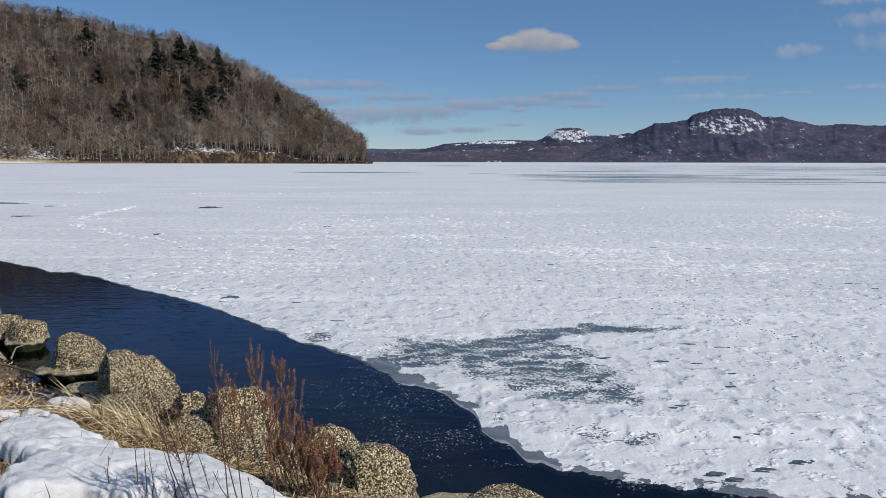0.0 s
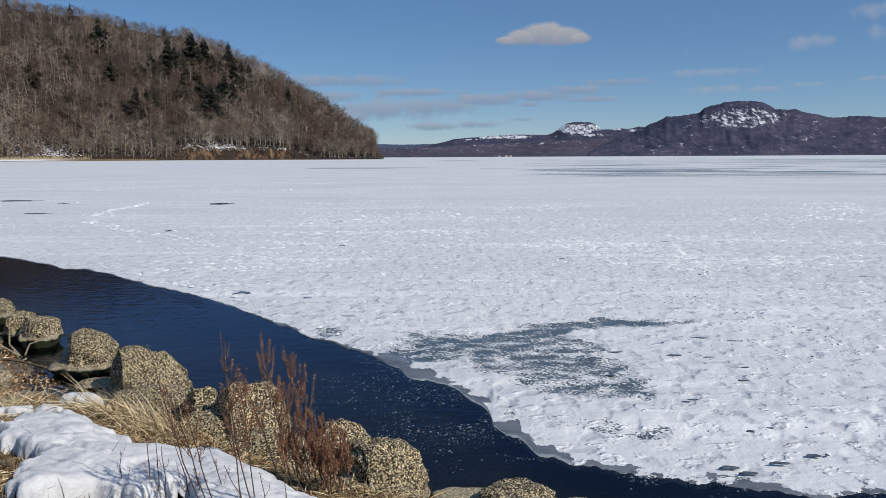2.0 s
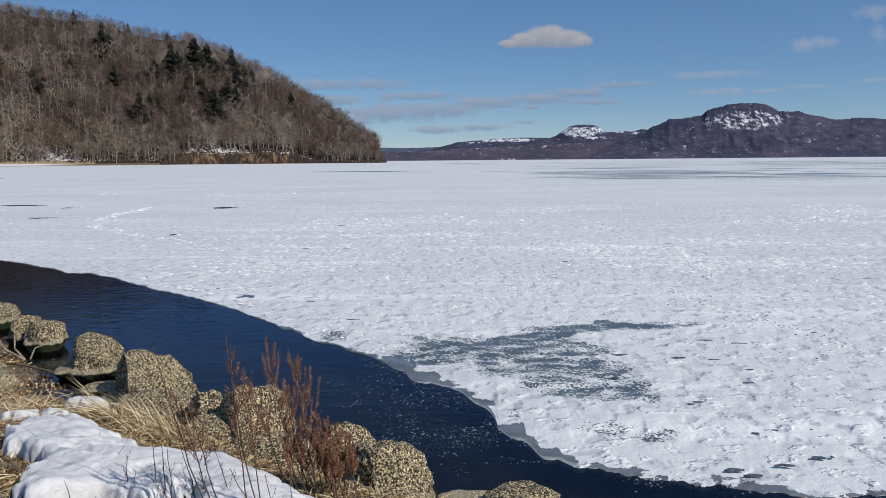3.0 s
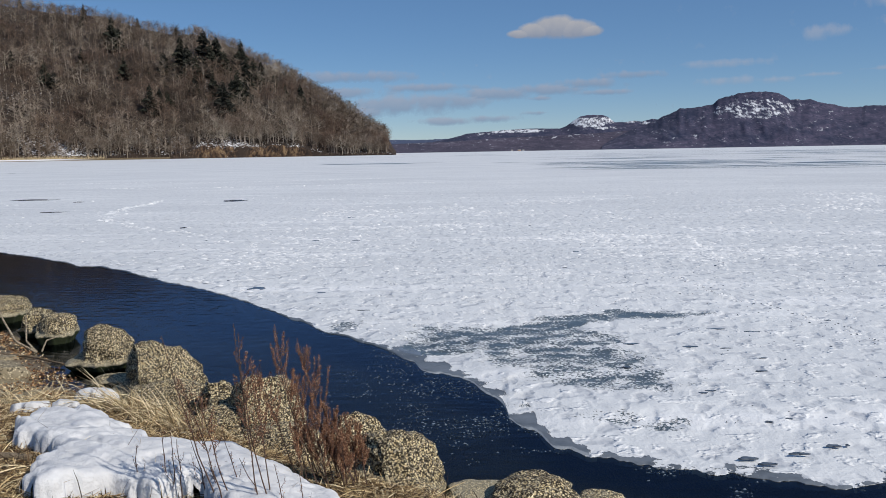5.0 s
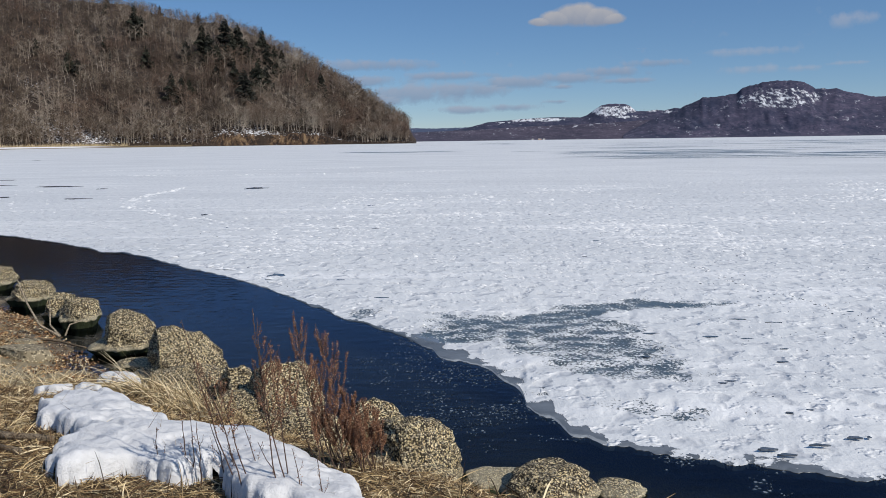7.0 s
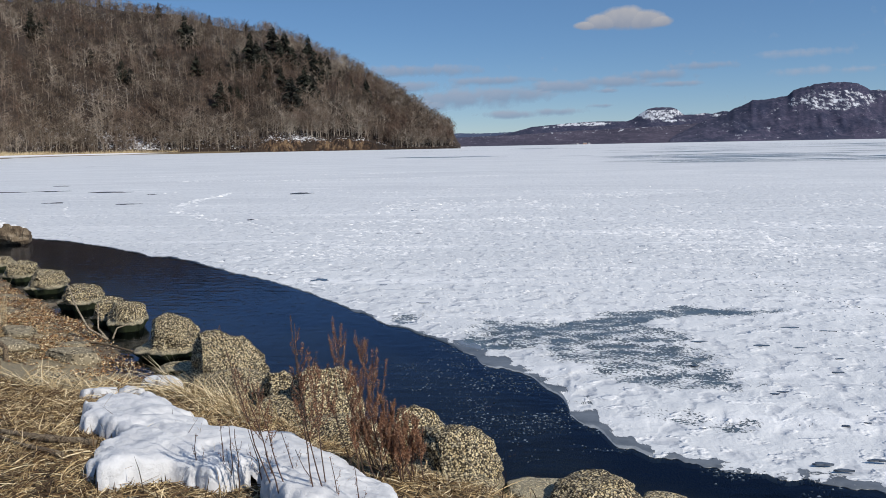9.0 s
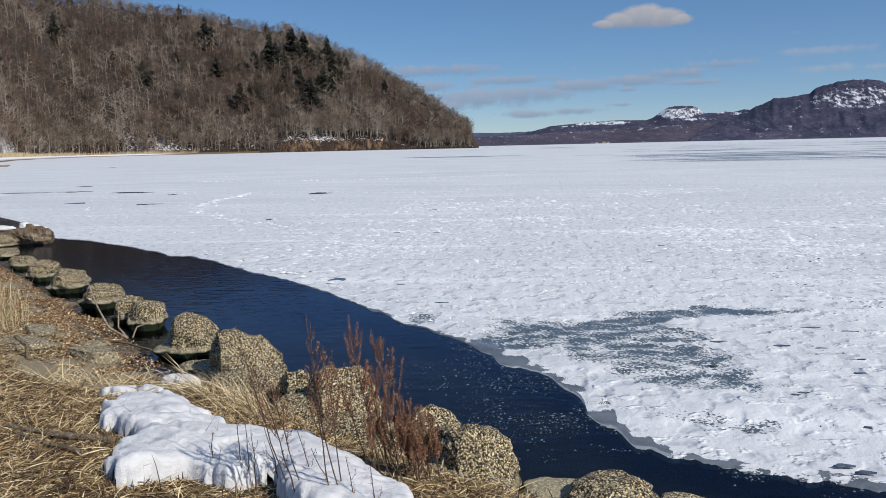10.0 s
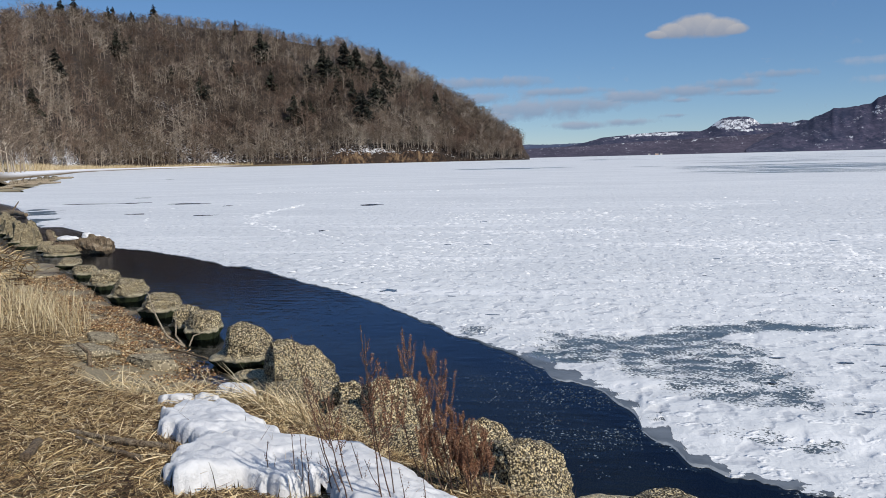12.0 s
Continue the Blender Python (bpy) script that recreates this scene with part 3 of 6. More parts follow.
def build_ice():
    theta = np.concatenate([np.arange(-75, -43, 1.0), np.arange(-43, -40.5, 0.12), np.arange(-40.5, -35, 0.03), np.arange(-35, 33, 0.12), np.arange(33, 101, 1.5)])
    rim = table(theta, RIM)
    rim = rim * (1 + 0.012 * fbm(theta * 0.8, theta * 0 + 2, 3, 8)) + np.minimum(0.05 + 0.006 * rim, 0.25) * fbm(theta * 1.0, theta * 0 + 5, 5, 9)
    even = np.arange(-85, 111, 0.1)
    soft_rim = np.convolve(np.interp(even, theta, rim), np.hanning(61) / np.hanning(61).sum(), "same")
    calm = np.where((theta > -33) & (theta < 33), np.interp(theta, even, soft_rim), rim)
    rows = np.linspace(0, 1, 380) ** 1.6
    outer = np.interp(theta, [-75, -42, -41, 101], [620, 700, 4300, 4300])
    R = calm[:, None] * np.exp(np.log(outer / calm)[:, None] * rows[None, :])
    R = R + (rim - calm)[:, None] * np.exp(-(R - calm[:, None]) / 0.7)
    T = np.radians(theta)[:, None]
    X, Y = np.sin(T) * R, np.cos(T) * R
    inside = R - rim[:, None]
    lift = 0.010 + 0.035 * smooth(0.1, 1.6, inside) + smooth(0.2, 1.2, inside) * snow_relief(X, Y)
    melt = slush(X, Y)
    lift = lift - 0.02 * smooth(0.2, 0.7, melt) * smooth(60, 14, R)
    # a smooth grey shelf of new ice along part of the rim
    shelf = table(theta, [(-14, 0), (-11, 0.05), (-7.6, 0.07), (-5.9, 0.16), (-4.5, 0.50), (-3.6, 0.60), (-2.2, 0.48), (-0.98, 0.30), (1.9, 0.36), (3.2, 0.55), (4.2, 0.85), (5.0, 0.28), (5.9, 0.34), (7.4, 0.20), (8.4, 0.10), (11, 0.06), (16, 0.0)])[:, None]
    ragged = inside + 0.20 * fbm(X * 1.7, Y * 1.7, 4, 17) + 0.26 * fbm(X * 4.2, Y * 5.5, 3, 28) + 0.12 * fbm(X * 7, Y * 7, 2, 18)
    slick = np.where(shelf > 0.01, smooth(1.0, 0.9, ragged / np.maximum(shelf, 0.01)), 0.0)
    fringe = 0.95 * smooth(0.09, -0.08, inside + 0.30 * fbm(X * 2.2, Y * 2.2, 4, 19) + 0.12 * fbm(X * 9, Y * 9, 3, 20)) * smooth(40, 20, R)
    islands = smooth(0.18, 0.30, fbm(X * 2.3 + 4, Y * 4.6, 4, 27)) * smooth(0.05, 0.14, inside)
    slick = np.maximum(slick * (1 - islands), fringe)
    lift = np.maximum(lift * (1 - slick) + 0.010 * slick, 0.009) * (0.4 + 0.6 * smooth(0.0, 0.06, inside))
    # shade below the left rim's lip, put into the colour as a dark line
    edge = 0.7 * smooth(0.07, 0.02, inside + 0.12 * fbm(X * 5, Y * 5, 3, 23)) * smooth(60, 30, R) * smooth(-4, -7, theta)[:, None]
    frost = 0.5 * smooth(0.045, 0.02, inside + 0.05 * fbm(X * 9, Y * 9, 3, 24)) * (smooth(-5, -4, theta) * smooth(11, 8, theta))[:, None]
    top = np.stack([X, Y, lift], -1)
    skirt = top[:, 0].copy()
    skirt[:, 2] = -0.04
    verts = np.concatenate([skirt[:, None], top], 1)
    melt, slick, edge, far = [np.concatenate([a[:, :1], a], 1) for a in (melt, slick, edge, smooth(70, 110, R))]
    frost = np.concatenate([frost[:, :1], frost], 1)
    nu, nv = verts.shape[:2]
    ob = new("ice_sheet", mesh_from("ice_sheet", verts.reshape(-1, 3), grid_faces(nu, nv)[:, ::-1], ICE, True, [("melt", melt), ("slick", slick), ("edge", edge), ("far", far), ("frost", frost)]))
    return tagged(ob, "snow-covered lake ice with slush patches and a ragged rim", "ice", kind="structure")


build_ice()

# ---- the wooded hill ----
RIDGE = [(-80, 9.0), (-60, 9.6), (-45, 9.8), (-39.3, 9.71), (-36.6, 10.07), (-32.9, 9.75), (-28.4, 9.55), (-24.3, 9.34), (-21.65, 8.83), (-18.5, 8.36), (-14.9, 7.05), (-11.2, 5.27), (-8.9, 3.96), (-7.4, 2.8), (-5.8, 1.43), (-5.2, 0.3), (-4.9, 0.0)]
FOOT = [(-80, 200), (-60, 160), (-51.8, 175), (-46.9, 262), (-42.4, 360), (-39.3, 528), (-36.1, 730), (-32.7, 876), (-28, 895), (-17, 870), (-5.2, 853), (-4.9, 855)]
DEPTH = [(-80, 320), (-40, 380), (-30, 400), (-20, 380), (-12, 280), (-8, 170), (-5.2, 50), (-4.9, 40)]
EYE_Z = 2.47


def hill_height(theta, r):
    r0, deep = table(theta, FOOT), table(theta, DEPTH)
    u = (r - r0) / deep
    top = np.maximum(np.tan(np.radians(table(theta, RIDGE))) * (r0 + deep) + EYE_Z - 11.5 * smooth(-5.2, -8, theta) - 5.5 * smooth(-26, -19, theta) * smooth(-5.2, -8, theta), 0.4)
    z = np.where(u < 1, top * (1 - (1 - np.clip(u, 0, 1)) ** 1.45), top * (1 - 0.25 * np.clip(u - 1, 0, 9) ** 1.3))
    x, y = np.sin(np.radians(theta)) * r, np.cos(np.radians(theta)) * r
    rough = 6.0 * fbm(x * 0.012, y * 0.012, 4, 41) * smooth(0.05, 0.4, u) * smooth(0, 40, top)
    bank = (1.6 + (7.2 + 3.0 * fbm(theta * 1.6, theta * 0, 3, 45)) * smooth(-20, -18, theta) * smooth(-9.5, -12.5, theta)) * smooth(0.0, 0.014, u + 0.005 * fbm(theta * 9, theta * 0 + 4, 3, 46)) * smooth(2, 12, top) * smooth(-38, -33, theta)
    return np.where(u < 0, -0.3 + u * deep * 0.01, z + rough + bank - 0.2)


def build_hill():
    theta = np.arange(-80, -4.85, 0.2)
    u = np.concatenate([[-0.05, -0.01], np.linspace(0, 0.035, 12), np.linspace(0.045, 1.1, 60), np.linspace(1.2, 2.6, 8)])
    T, U = np.meshgrid(theta, u, indexing="ij")
    R = table(T, FOOT) + U * table(T, DEPTH)
    X, Y = np.sin(np.radians(T)) * R, np.cos(np.radians(T)) * R
    Z = hill_height(T, R)
    low = smooth(0.16, 0.03, U)
    snow = 0.50 * low * smooth(-0.4, 0.5, fbm(X * 0.02, Y * 0.02, 3, 44)) + 0.16 * smooth(0.3, 0.6, fbm(X * 0.02, Y * 0.02, 3, 47)) + 0.12 * low
    cliff = smooth(-20, -18.5, T) * smooth(-9.5, -11.5, T)
    earth = smooth(0.022, 0.015, U) * cliff * (0.80 + 0.7 * fbm(X * 0.05, Y * 0.05, 3, 49))
    snow = snow * (1 - 0.5 * cliff) + 0.34 * (0.6 + 0.9 * fbm(X * 0.1, Y * 0.1, 3, 54)) * cliff * smooth(0.014, 0.019, U) * smooth(0.05, 0.024, U) * smooth(-0.5, 0.3, fbm(X * 0.03, Y * 0.03, 3, 53))
    ob = new("hill", mesh_from("hill", np.stack([X, Y, Z], -1).reshape(-1, 3), grid_faces(len(theta), len(u))[:, ::-1], HILL, True, [("snow", snow * (U > 0.011)), ("earth", earth)]))
    return tagged(ob, "steep brown hillside with leaf litter and thin snow", "hill", kind="structure")


build_hill()


def slivers(start, end, width, rng):
    """Thin triangles from start to end, n x 3 each."""
    way = end - start
    side = np.cross(way, rng.normal(size=way.shape))
    side /= np.linalg.norm(side, axis=1, keepdims=True) + 1e-9
    return np.stack([start - side * width[:, None] / 2, start + side * width[:, None] / 2, end], 1)


def bare_tree(seed, height, twigs, girth=1.0):
    """Triangles (n x 3 x 3) of trunk and limbs, and of twigs, of a leafless tree at the origin."""
    rng = np.random.default_rng(seed)
    lean = rng.normal(0, 0.05, 2)
    nk = 6
    zs = np.linspace(0, 0.93, nk)
    spine = np.stack([lean[0] * zs * height + rng.normal(0, 0.012, nk) * height * zs, lean[1] * zs * height + rng.normal(0, 0.012, nk) * height * zs, zs * height], 1)
    rad = 0.0105 * height * girth * (1 - 1.02 * zs)
    tris = []
    ring = np.array([[math.cos(a), math.sin(a), 0] for a in np.arange(4) * math.pi / 2])
    for i in range(nk - 1):
        for k in range(4):
            a, b = spine[i] + ring[k] * rad[i], spine[i] + ring[(k + 1) % 4] * rad[i]
            c, d = spine[i + 1] + ring[(k + 1) % 4] * rad[i + 1], spine[i + 1] + ring[k] * rad[i + 1]
            tris += [[a, b, c], [a, c, d]]
    nl = 13
    f = rng.uniform(0.18, 0.85, nl)
    base = np.stack([np.interp(f, zs, spine[:, k]) for k in range(3)], 1)
    ang = rng.uniform(0, 2 * math.pi, nl)
    reach = height * rng.uniform(0.20, 0.46, nl) * (1.1 - 0.6 * f)
    rise = height * rng.uniform(0.10, 0.28, nl)
    tip = base + np.stack([np.cos(ang) * reach, np.sin(ang) * reach, rise], 1)
    wood = np.concatenate([np.array(tris), slivers(base, tip, np.full(nl, 0.015 * height * girth), rng)])
    k = rng.integers(0, nl + 3, twigs)
    g = rng.uniform(0.25, 1.0, twigs)
    low = np.stack([np.interp(rng.uniform(0.45, 1, twigs), zs, spine[:, j]) for j in range(3)], 1)
    start = np.where((k < nl)[:, None], base[k % nl] + (tip - base)[k % nl] * g[:, None], low)
    fan = np.where((k < nl)[:, None], (tip - base)[k % nl] / (reach[k % nl] + 1e-9)[:, None], 0.0)
    way = rng.normal(size=(twigs, 3)) * [0.8, 0.8, 0.75] + [0, 0, 0.22] + 0.7 * fan
    way /= np.linalg.norm(way, axis=1, keepdims=True)
    ends = start + way * (height * rng.uniform(0.07, 0.17, twigs))[:, None]
    ends[:, 2] = np.minimum(ends[:, 2], height * 1.02)
    return wood, slivers(start, ends, rng.uniform(0.005, 0.0105, twigs) * height, rng)


def conifer(seed, height, tiers=16, boughs=13):
    rng = np.random.default_rng(seed)
    trunk, green = [], []
    n = tiers * boughs
    f = np.repeat(np.linspace(0.10, 0.98, tiers), boughs) + rng.normal(0, 0.012, n)
    ang = rng.uniform(0, 2 * math.pi, n)
    reach = height * 0.37 * np.clip(1 - f, 0, 1) ** 0.75 * rng.uniform(0.40, 1.20, n) * np.repeat(rng.uniform(0.6, 1.25, tiers), boughs) + 0.012 * height
    start = np.stack([0 * f, 0 * f, f * height], 1)
    ends = np.stack([np.cos(ang) * reach, np.sin(ang) * reach, f * height - reach * rng.uniform(0.1, 0.5, n)], 1)
    side = np.stack([-np.sin(ang), np.cos(ang), 0 * ang], 1) * (reach * 0.30)[:, None]
    mid = start * 0.35 + ends * 0.65
    drop = np.stack([0 * f, 0 * f, -reach * 0.25], 1)
    green = np.concatenate([np.stack([start, mid + side + drop, ends], 1), np.stack([start, ends, mid - side + drop], 1), np.stack([start, mid - drop * 0.5, ends + drop], 1)])
    r = 0.011 * height
    top = np.array([0, 0, height * 0.97])
    for k in range(5):
        a, b = k * 2 * math.pi / 5, (k + 1) * 2 * math.pi / 5
        trunk.append([[math.cos(a) * r, math.sin(a) * r, 0], [math.cos(b) * r, math.sin(b) * r, 0], top])
    return np.array(trunk), green


def tri_mesh(name, tris, mat, tint):
    n = len(tris)
    return mesh_from(name, tris.reshape(-1, 3), np.arange(n * 3).reshape(-1, 3), mat, False, [("tint", np.broadcast_to(tint, (n * 3,)))])


def plant_forest():
    rng = np.random.default_rng(7)
    n = 5400
    theta = np.concatenate([rng.uniform(-44, -5.5, n), rng.uniform(-80, -44, 500)])
    u = np.concatenate([rng.uniform(0.0, 1.08, n) ** 1.15, rng.uniform(0.02, 1, 500)])
    u = np.where((theta > -19.5) & (theta < -10) & (u < 0.05), u + 0.024, u)
    r = table(theta, FOOT) + u * table(theta, DEPTH) + 1.0
    x, y, z = np.sin(np.radians(theta)) * r, np.cos(np.radians(theta)) * r, hill_height(theta, r)
    kinds = [bare_tree(100 + k, 1.0, 122) for k in range(10)]
    pale = [np.repeat(np.r_[np.full(len(a), 0.24), rng.normal(-0.08, 0.22, len(b))], 3) for a, b in kinds]
    kinds = [np.concatenate(k) for k in kinds]
    out, tint = [], []
    patch = fbm(x * 0.02, y * 0.02, 3, 51)
    tuft = fbm(x * 0.07, y * 0.05, 3, 57)
    for i in range(len(theta)):
        k = rng.integers(10)
        t = kinds[k]
        h = rng.uniform(11, 24) * (1 - 0.25 * max(0.0, -patch[i])) * (0.55 + 0.45 * min(1, abs(theta[i] + 5) / 3)) * (1 - 0.30 * max(0.0, min(1.0, (u[i] - 0.72) / 0.2)))
        a = rng.uniform(0, 2 * math.pi)
        c, s = math.cos(a) * h * 1.45, math.sin(a) * h * 1.45
        m = np.array([[c, -s, 0], [s, c, 0], [0, 0, h]])
        out.append(t @ m.T + [x[i], y[i], z[i] - 0.3])
        tint.append(np.clip(0.40 + 0.24 * max(0.0, 1 - u[i] / 0.22) - 0.10 * min(1, u[i]) + 0.05 * (theta[i] > -20) + 0.30 * patch[i] + 0.38 * tuft[i] + rng.normal(0, 0.22) + pale[k] * 0.75, 0, 1))
    for i in range(1100):
        th, k = rng.uniform(-41, -5.3), rng.integers(10)
        r = float(table(th, FOOT)) + rng.uniform(-1, 16)
        r += 8.0 * (-19.3 < th < -10.5) * (i % 4 > 0)
        h, a = rng.uniform(1.5, 6.0), rng.uniform(0, 6.28)
        c, s = math.cos(a) * h * 1.5, math.sin(a) * h * 1.5
        t = kinds[k][20:]
        out.append(t @ np.array([[c, -s, 0], [s, c, 0], [0, 0, h]]).T + [math.sin(radians(th)) * r, math.cos(radians(th)) * r, float(hill_height(th, r)) - h * 0.3])
        tint.append(np.clip(np.full(len(t) * 3, 0.36 + rng.normal(0, 0.22)), 0, 1))
    tris = np.concatenate(out)
    me = mesh_from("forest", tris.reshape(-1, 3), np.arange(len(tris) * 3).reshape(-1, 3), TWIGS, False, [("tint", np.concatenate(tint))])
    tagged(new("forest", me), "leafless grey-brown broadleaf forest covering the hillside", "forest", kind="stuff")


plant_forest()


def plant_trees():
    """The trees along the foot of the hill, one by one, and the dark conifers among them."""
    rng = np.random.default_rng(9)
    models = []
    for k in range(6):
        h = 17.0 + k
        wood, twig = bare_tree(300 + k, h, 420, 1.25)
        tr = thing("bare_tree", (0, 0, 0), "leafless pale-trunked tree at the foot of the hill", "tree", "trees along the hill foot")
        part("trunk", tri_mesh("trunk", wood, TWIGS, rng.uniform(0.6, 1.0)), tr)
        part("crown", tri_mesh("crown", twig, TWIGS, rng.uniform(0.15, 0.5)), tr)
        models.append(tr)
    spots = []
    for i in range(230):
        th = rng.uniform(-42, -5.6)
        spots.append((th, table(th, FOOT) + table(th, DEPTH) * rng.uniform(0.0, 0.07) + 2 + 7.0 * (-19.3 < th < -10.5)))
    spots += [(-39.6, 270), (-39.25, 285), (-38.95, 300), (-38.7, 322), (-39.4, 300), (-38.45, 345), (-38.2, 380), (-39.9, 262), (-40.3, 255), (-40.8, 250)]
    for i, (th, r) in enumerate(spots):
        s = rng.uniform(0.75, 1.1) * (0.5 + 0.5 * min(1, abs(th + 5) / 3))
        m = pose(math.sin(radians(th)) * r, math.cos(radians(th)) * r, max(float(hill_height(th, r)), 0.7) - 0.2, rng.normal(0, 3), rng.normal(0, 3), rng.uniform(0, 360))
        tr = models[i] if i < 6 else copy_thing(models[i % 6], m)
        if i < 6:
            tr.matrix_basis = m
        tr.scale = (s, s, s)
    firs = []
    for k in range(4):
        wood, green = conifer(500 + k, 20.0)
        tr = thing("conifer", (0, 0, 0), "dark green conifer standing among the bare trees", "tree", "conifers on the hill")
        part("trunk", tri_mesh("trunk", wood, TWIGS, 0.1), tr)
        part("crown", tri_mesh("crown", green, NEEDLES, rng.uniform(0.2, 0.8)), tr)
        firs.append(tr)
    # bearing, height angle of the tree's middle and size of those on the slope; bearing, depth and size of those on the crest
    SLOPE = [(-32.84, 8.0, 1.3), (-32.3, 7.7, 0.8), (-27.7, 5.4, 0.9), (-27.2, 5.0, 0.8), (-23.6, 8.0, 1.5), (-23.2, 7.7, 1.1), (-23.0, 5.8, 1.0), (-20.5, 6.3, 1.1), (-19.4, 6.9, 1.6), (-19.0, 6.3, 1.5), (-18.5, 6.2, 1.1), (-17.9, 7.4, 1.6),
             (-17.5, 6.6, 1.3), (-17.1, 6.9, 1.6), (-16.6, 6.3, 1.1), (-15.9, 6.2, 0.9), (-15.5, 6.7, 1.5), (-15.2, 5.7, 1.5), (-14.7, 5.8, 1.3), (-14.2, 5.6, 1.0), (-21.5, 3.9, 1.3), (-20.9, 3.8, 0.9), (-20.4, 3.9, 0.8), (-16.8, 4.0, 1.6),
             (-17.4, 4.8, 1.1), (-16.2, 4.6, 0.9), (-15.8, 4.7, 1.5), (-15.3, 4.4, 1.1), (-13.4, 5.0, 0.8), (-11.6, 3.9, 1.1), (-12.6, 4.3, 0.7), (-18.6, 4.9, 0.9), (-25.5, 6.6, 0.8), (-29.5, 6.2, 0.7), (-13.0, 2.0, 0.7), (-36.5, 6.8, 1.1), (-38.0, 4.5, 0.9)]
    CREST = [(-10.6, 0.95, 0.5), (-9.6, 0.95, 0.55), (-8.8, 0.95, 0.5), (-8.1, 0.97, 0.45), (-7.4, 0.97, 0.45), (-11.4, 0.95, 0.5), (-30.4, 1.0, 1.25), (-33.2, 1.02, 1.1), (-32.9, 1.0, 0.9), (-36.0, 1.0, 1.0), (-35.2, 1.02, 1.1), (-34.4, 1.0, 0.8),
             (-37.0, 0.97, 0.9), (-31.8, 0.98, 0.8), (-28.8, 1.0, 0.7), (-25.2, 0.97, 0.7), (-22.0, 0.97, 0.6), (-19.6, 0.97, 0.6)]
    deep = np.linspace(0.02, 0.97, 120)
    spots = []
    for th, el, s in SLOPE:
        r = table(th, FOOT) + deep * table(th, DEPTH)
        mid = np.degrees(np.arctan2(hill_height(np.full(120, th), r) + 13.0 * s - EYE_Z, r))
        spots.append((th, float(r[np.argmin(np.abs(mid - el))]), s * 1.35))
    spots += [(th, float(table(th, FOOT) + u * table(th, DEPTH)), s * 1.25) for th, u, s in CREST]
    for _ in range(40):
        th = rng.uniform(-42, -8)
        spots.append((th, float(table(th, FOOT) + rng.uniform(0.25, 0.9) * table(th, DEPTH)), rng.uniform(0.35, 0.75)))
    for i, (th, r, s) in enumerate(spots):
        m = pose(math.sin(radians(th)) * r, math.cos(radians(th)) * r, float(hill_height(th, r)) - 0.3, 0, 0, rng.uniform(0, 360))
        tr = firs[i] if i < 4 else copy_thing(firs[i % 4], m)
        if i < 4:
            tr.matrix_basis = m
        tr.scale = (s, s, s * rng.uniform(0.85, 1.05))


plant_trees()


# ---- far mountains ----
def mountain(name, label, ridge, front, crest, mat, snow_of, rough=1.0, seed=60, step=0.1):
    """A range: ridge lists bearing and elevation of its skyline; it rises from front to crest (metres off)."""
    theta = np.arange(ridge[0][0], ridge[-1][0] + 1e-6, step)
    u = np.concatenate([[-0.02], np.linspace(0, 1, 46), np.linspace(1.05, 1.25, 4)])
    T, U = np.meshgrid(theta, u, indexing="ij")
    R = front + U * (crest - front)
    X, Y = np.sin(np.radians(T)) * R, np.cos(np.radians(T)) * R
    top = np.tan(np.radians(table(T, ridge) + 0.05 * rough * fbm(T * 2.5, T * 0, 4, seed) + 0.045 * rough * fbm(T * 9, T * 0 + 3, 3, seed + 9))) * crest + EYE_Z
    shape = np.where(U < 1, np.clip(U, 0, 1) ** 1.35, 1 - 2.0 * (U - 1))
    spur = rough * 0.12 * fbm(T * 0.9 + U * 0.8, U * 2.2, 5, seed + 3) * np.clip(U, 0, 1) * np.clip(1 - U, 0, 1) * 4
    Z = top * np.clip(shape + spur, 0, 1.0) - 0.5 - 6 * (U < 0)
    E = np.degrees(np.arctan2(Z - EYE_Z, R))
    ob = new(name, mesh_from(name, np.stack([X, Y, Z], -1).reshape(-1, 3), grid_faces(len(theta), len(u))[:, ::-1], mat, True, [("snow", snow_of(T, E, U))]))
    return tagged(ob, label, "mountain", kind="structure")


# distance haze is mixed into these base colours as blue and violet
HAZY_WOODS = mountain_material("hazy_woods", (0.014, 0.022, 0.054), (0.092, 0.079, 0.126))
HAZY_RIDGE = mountain_material("hazy_ridge", (0.045, 0.065, 0.12), (0.07, 0.09, 0.15))


def spot(T, E, t, e, a, b):
    return np.clip(1.2 - np.sqrt(((T - t) / a) ** 2 + ((E - e) / b) ** 2), 0, 1)


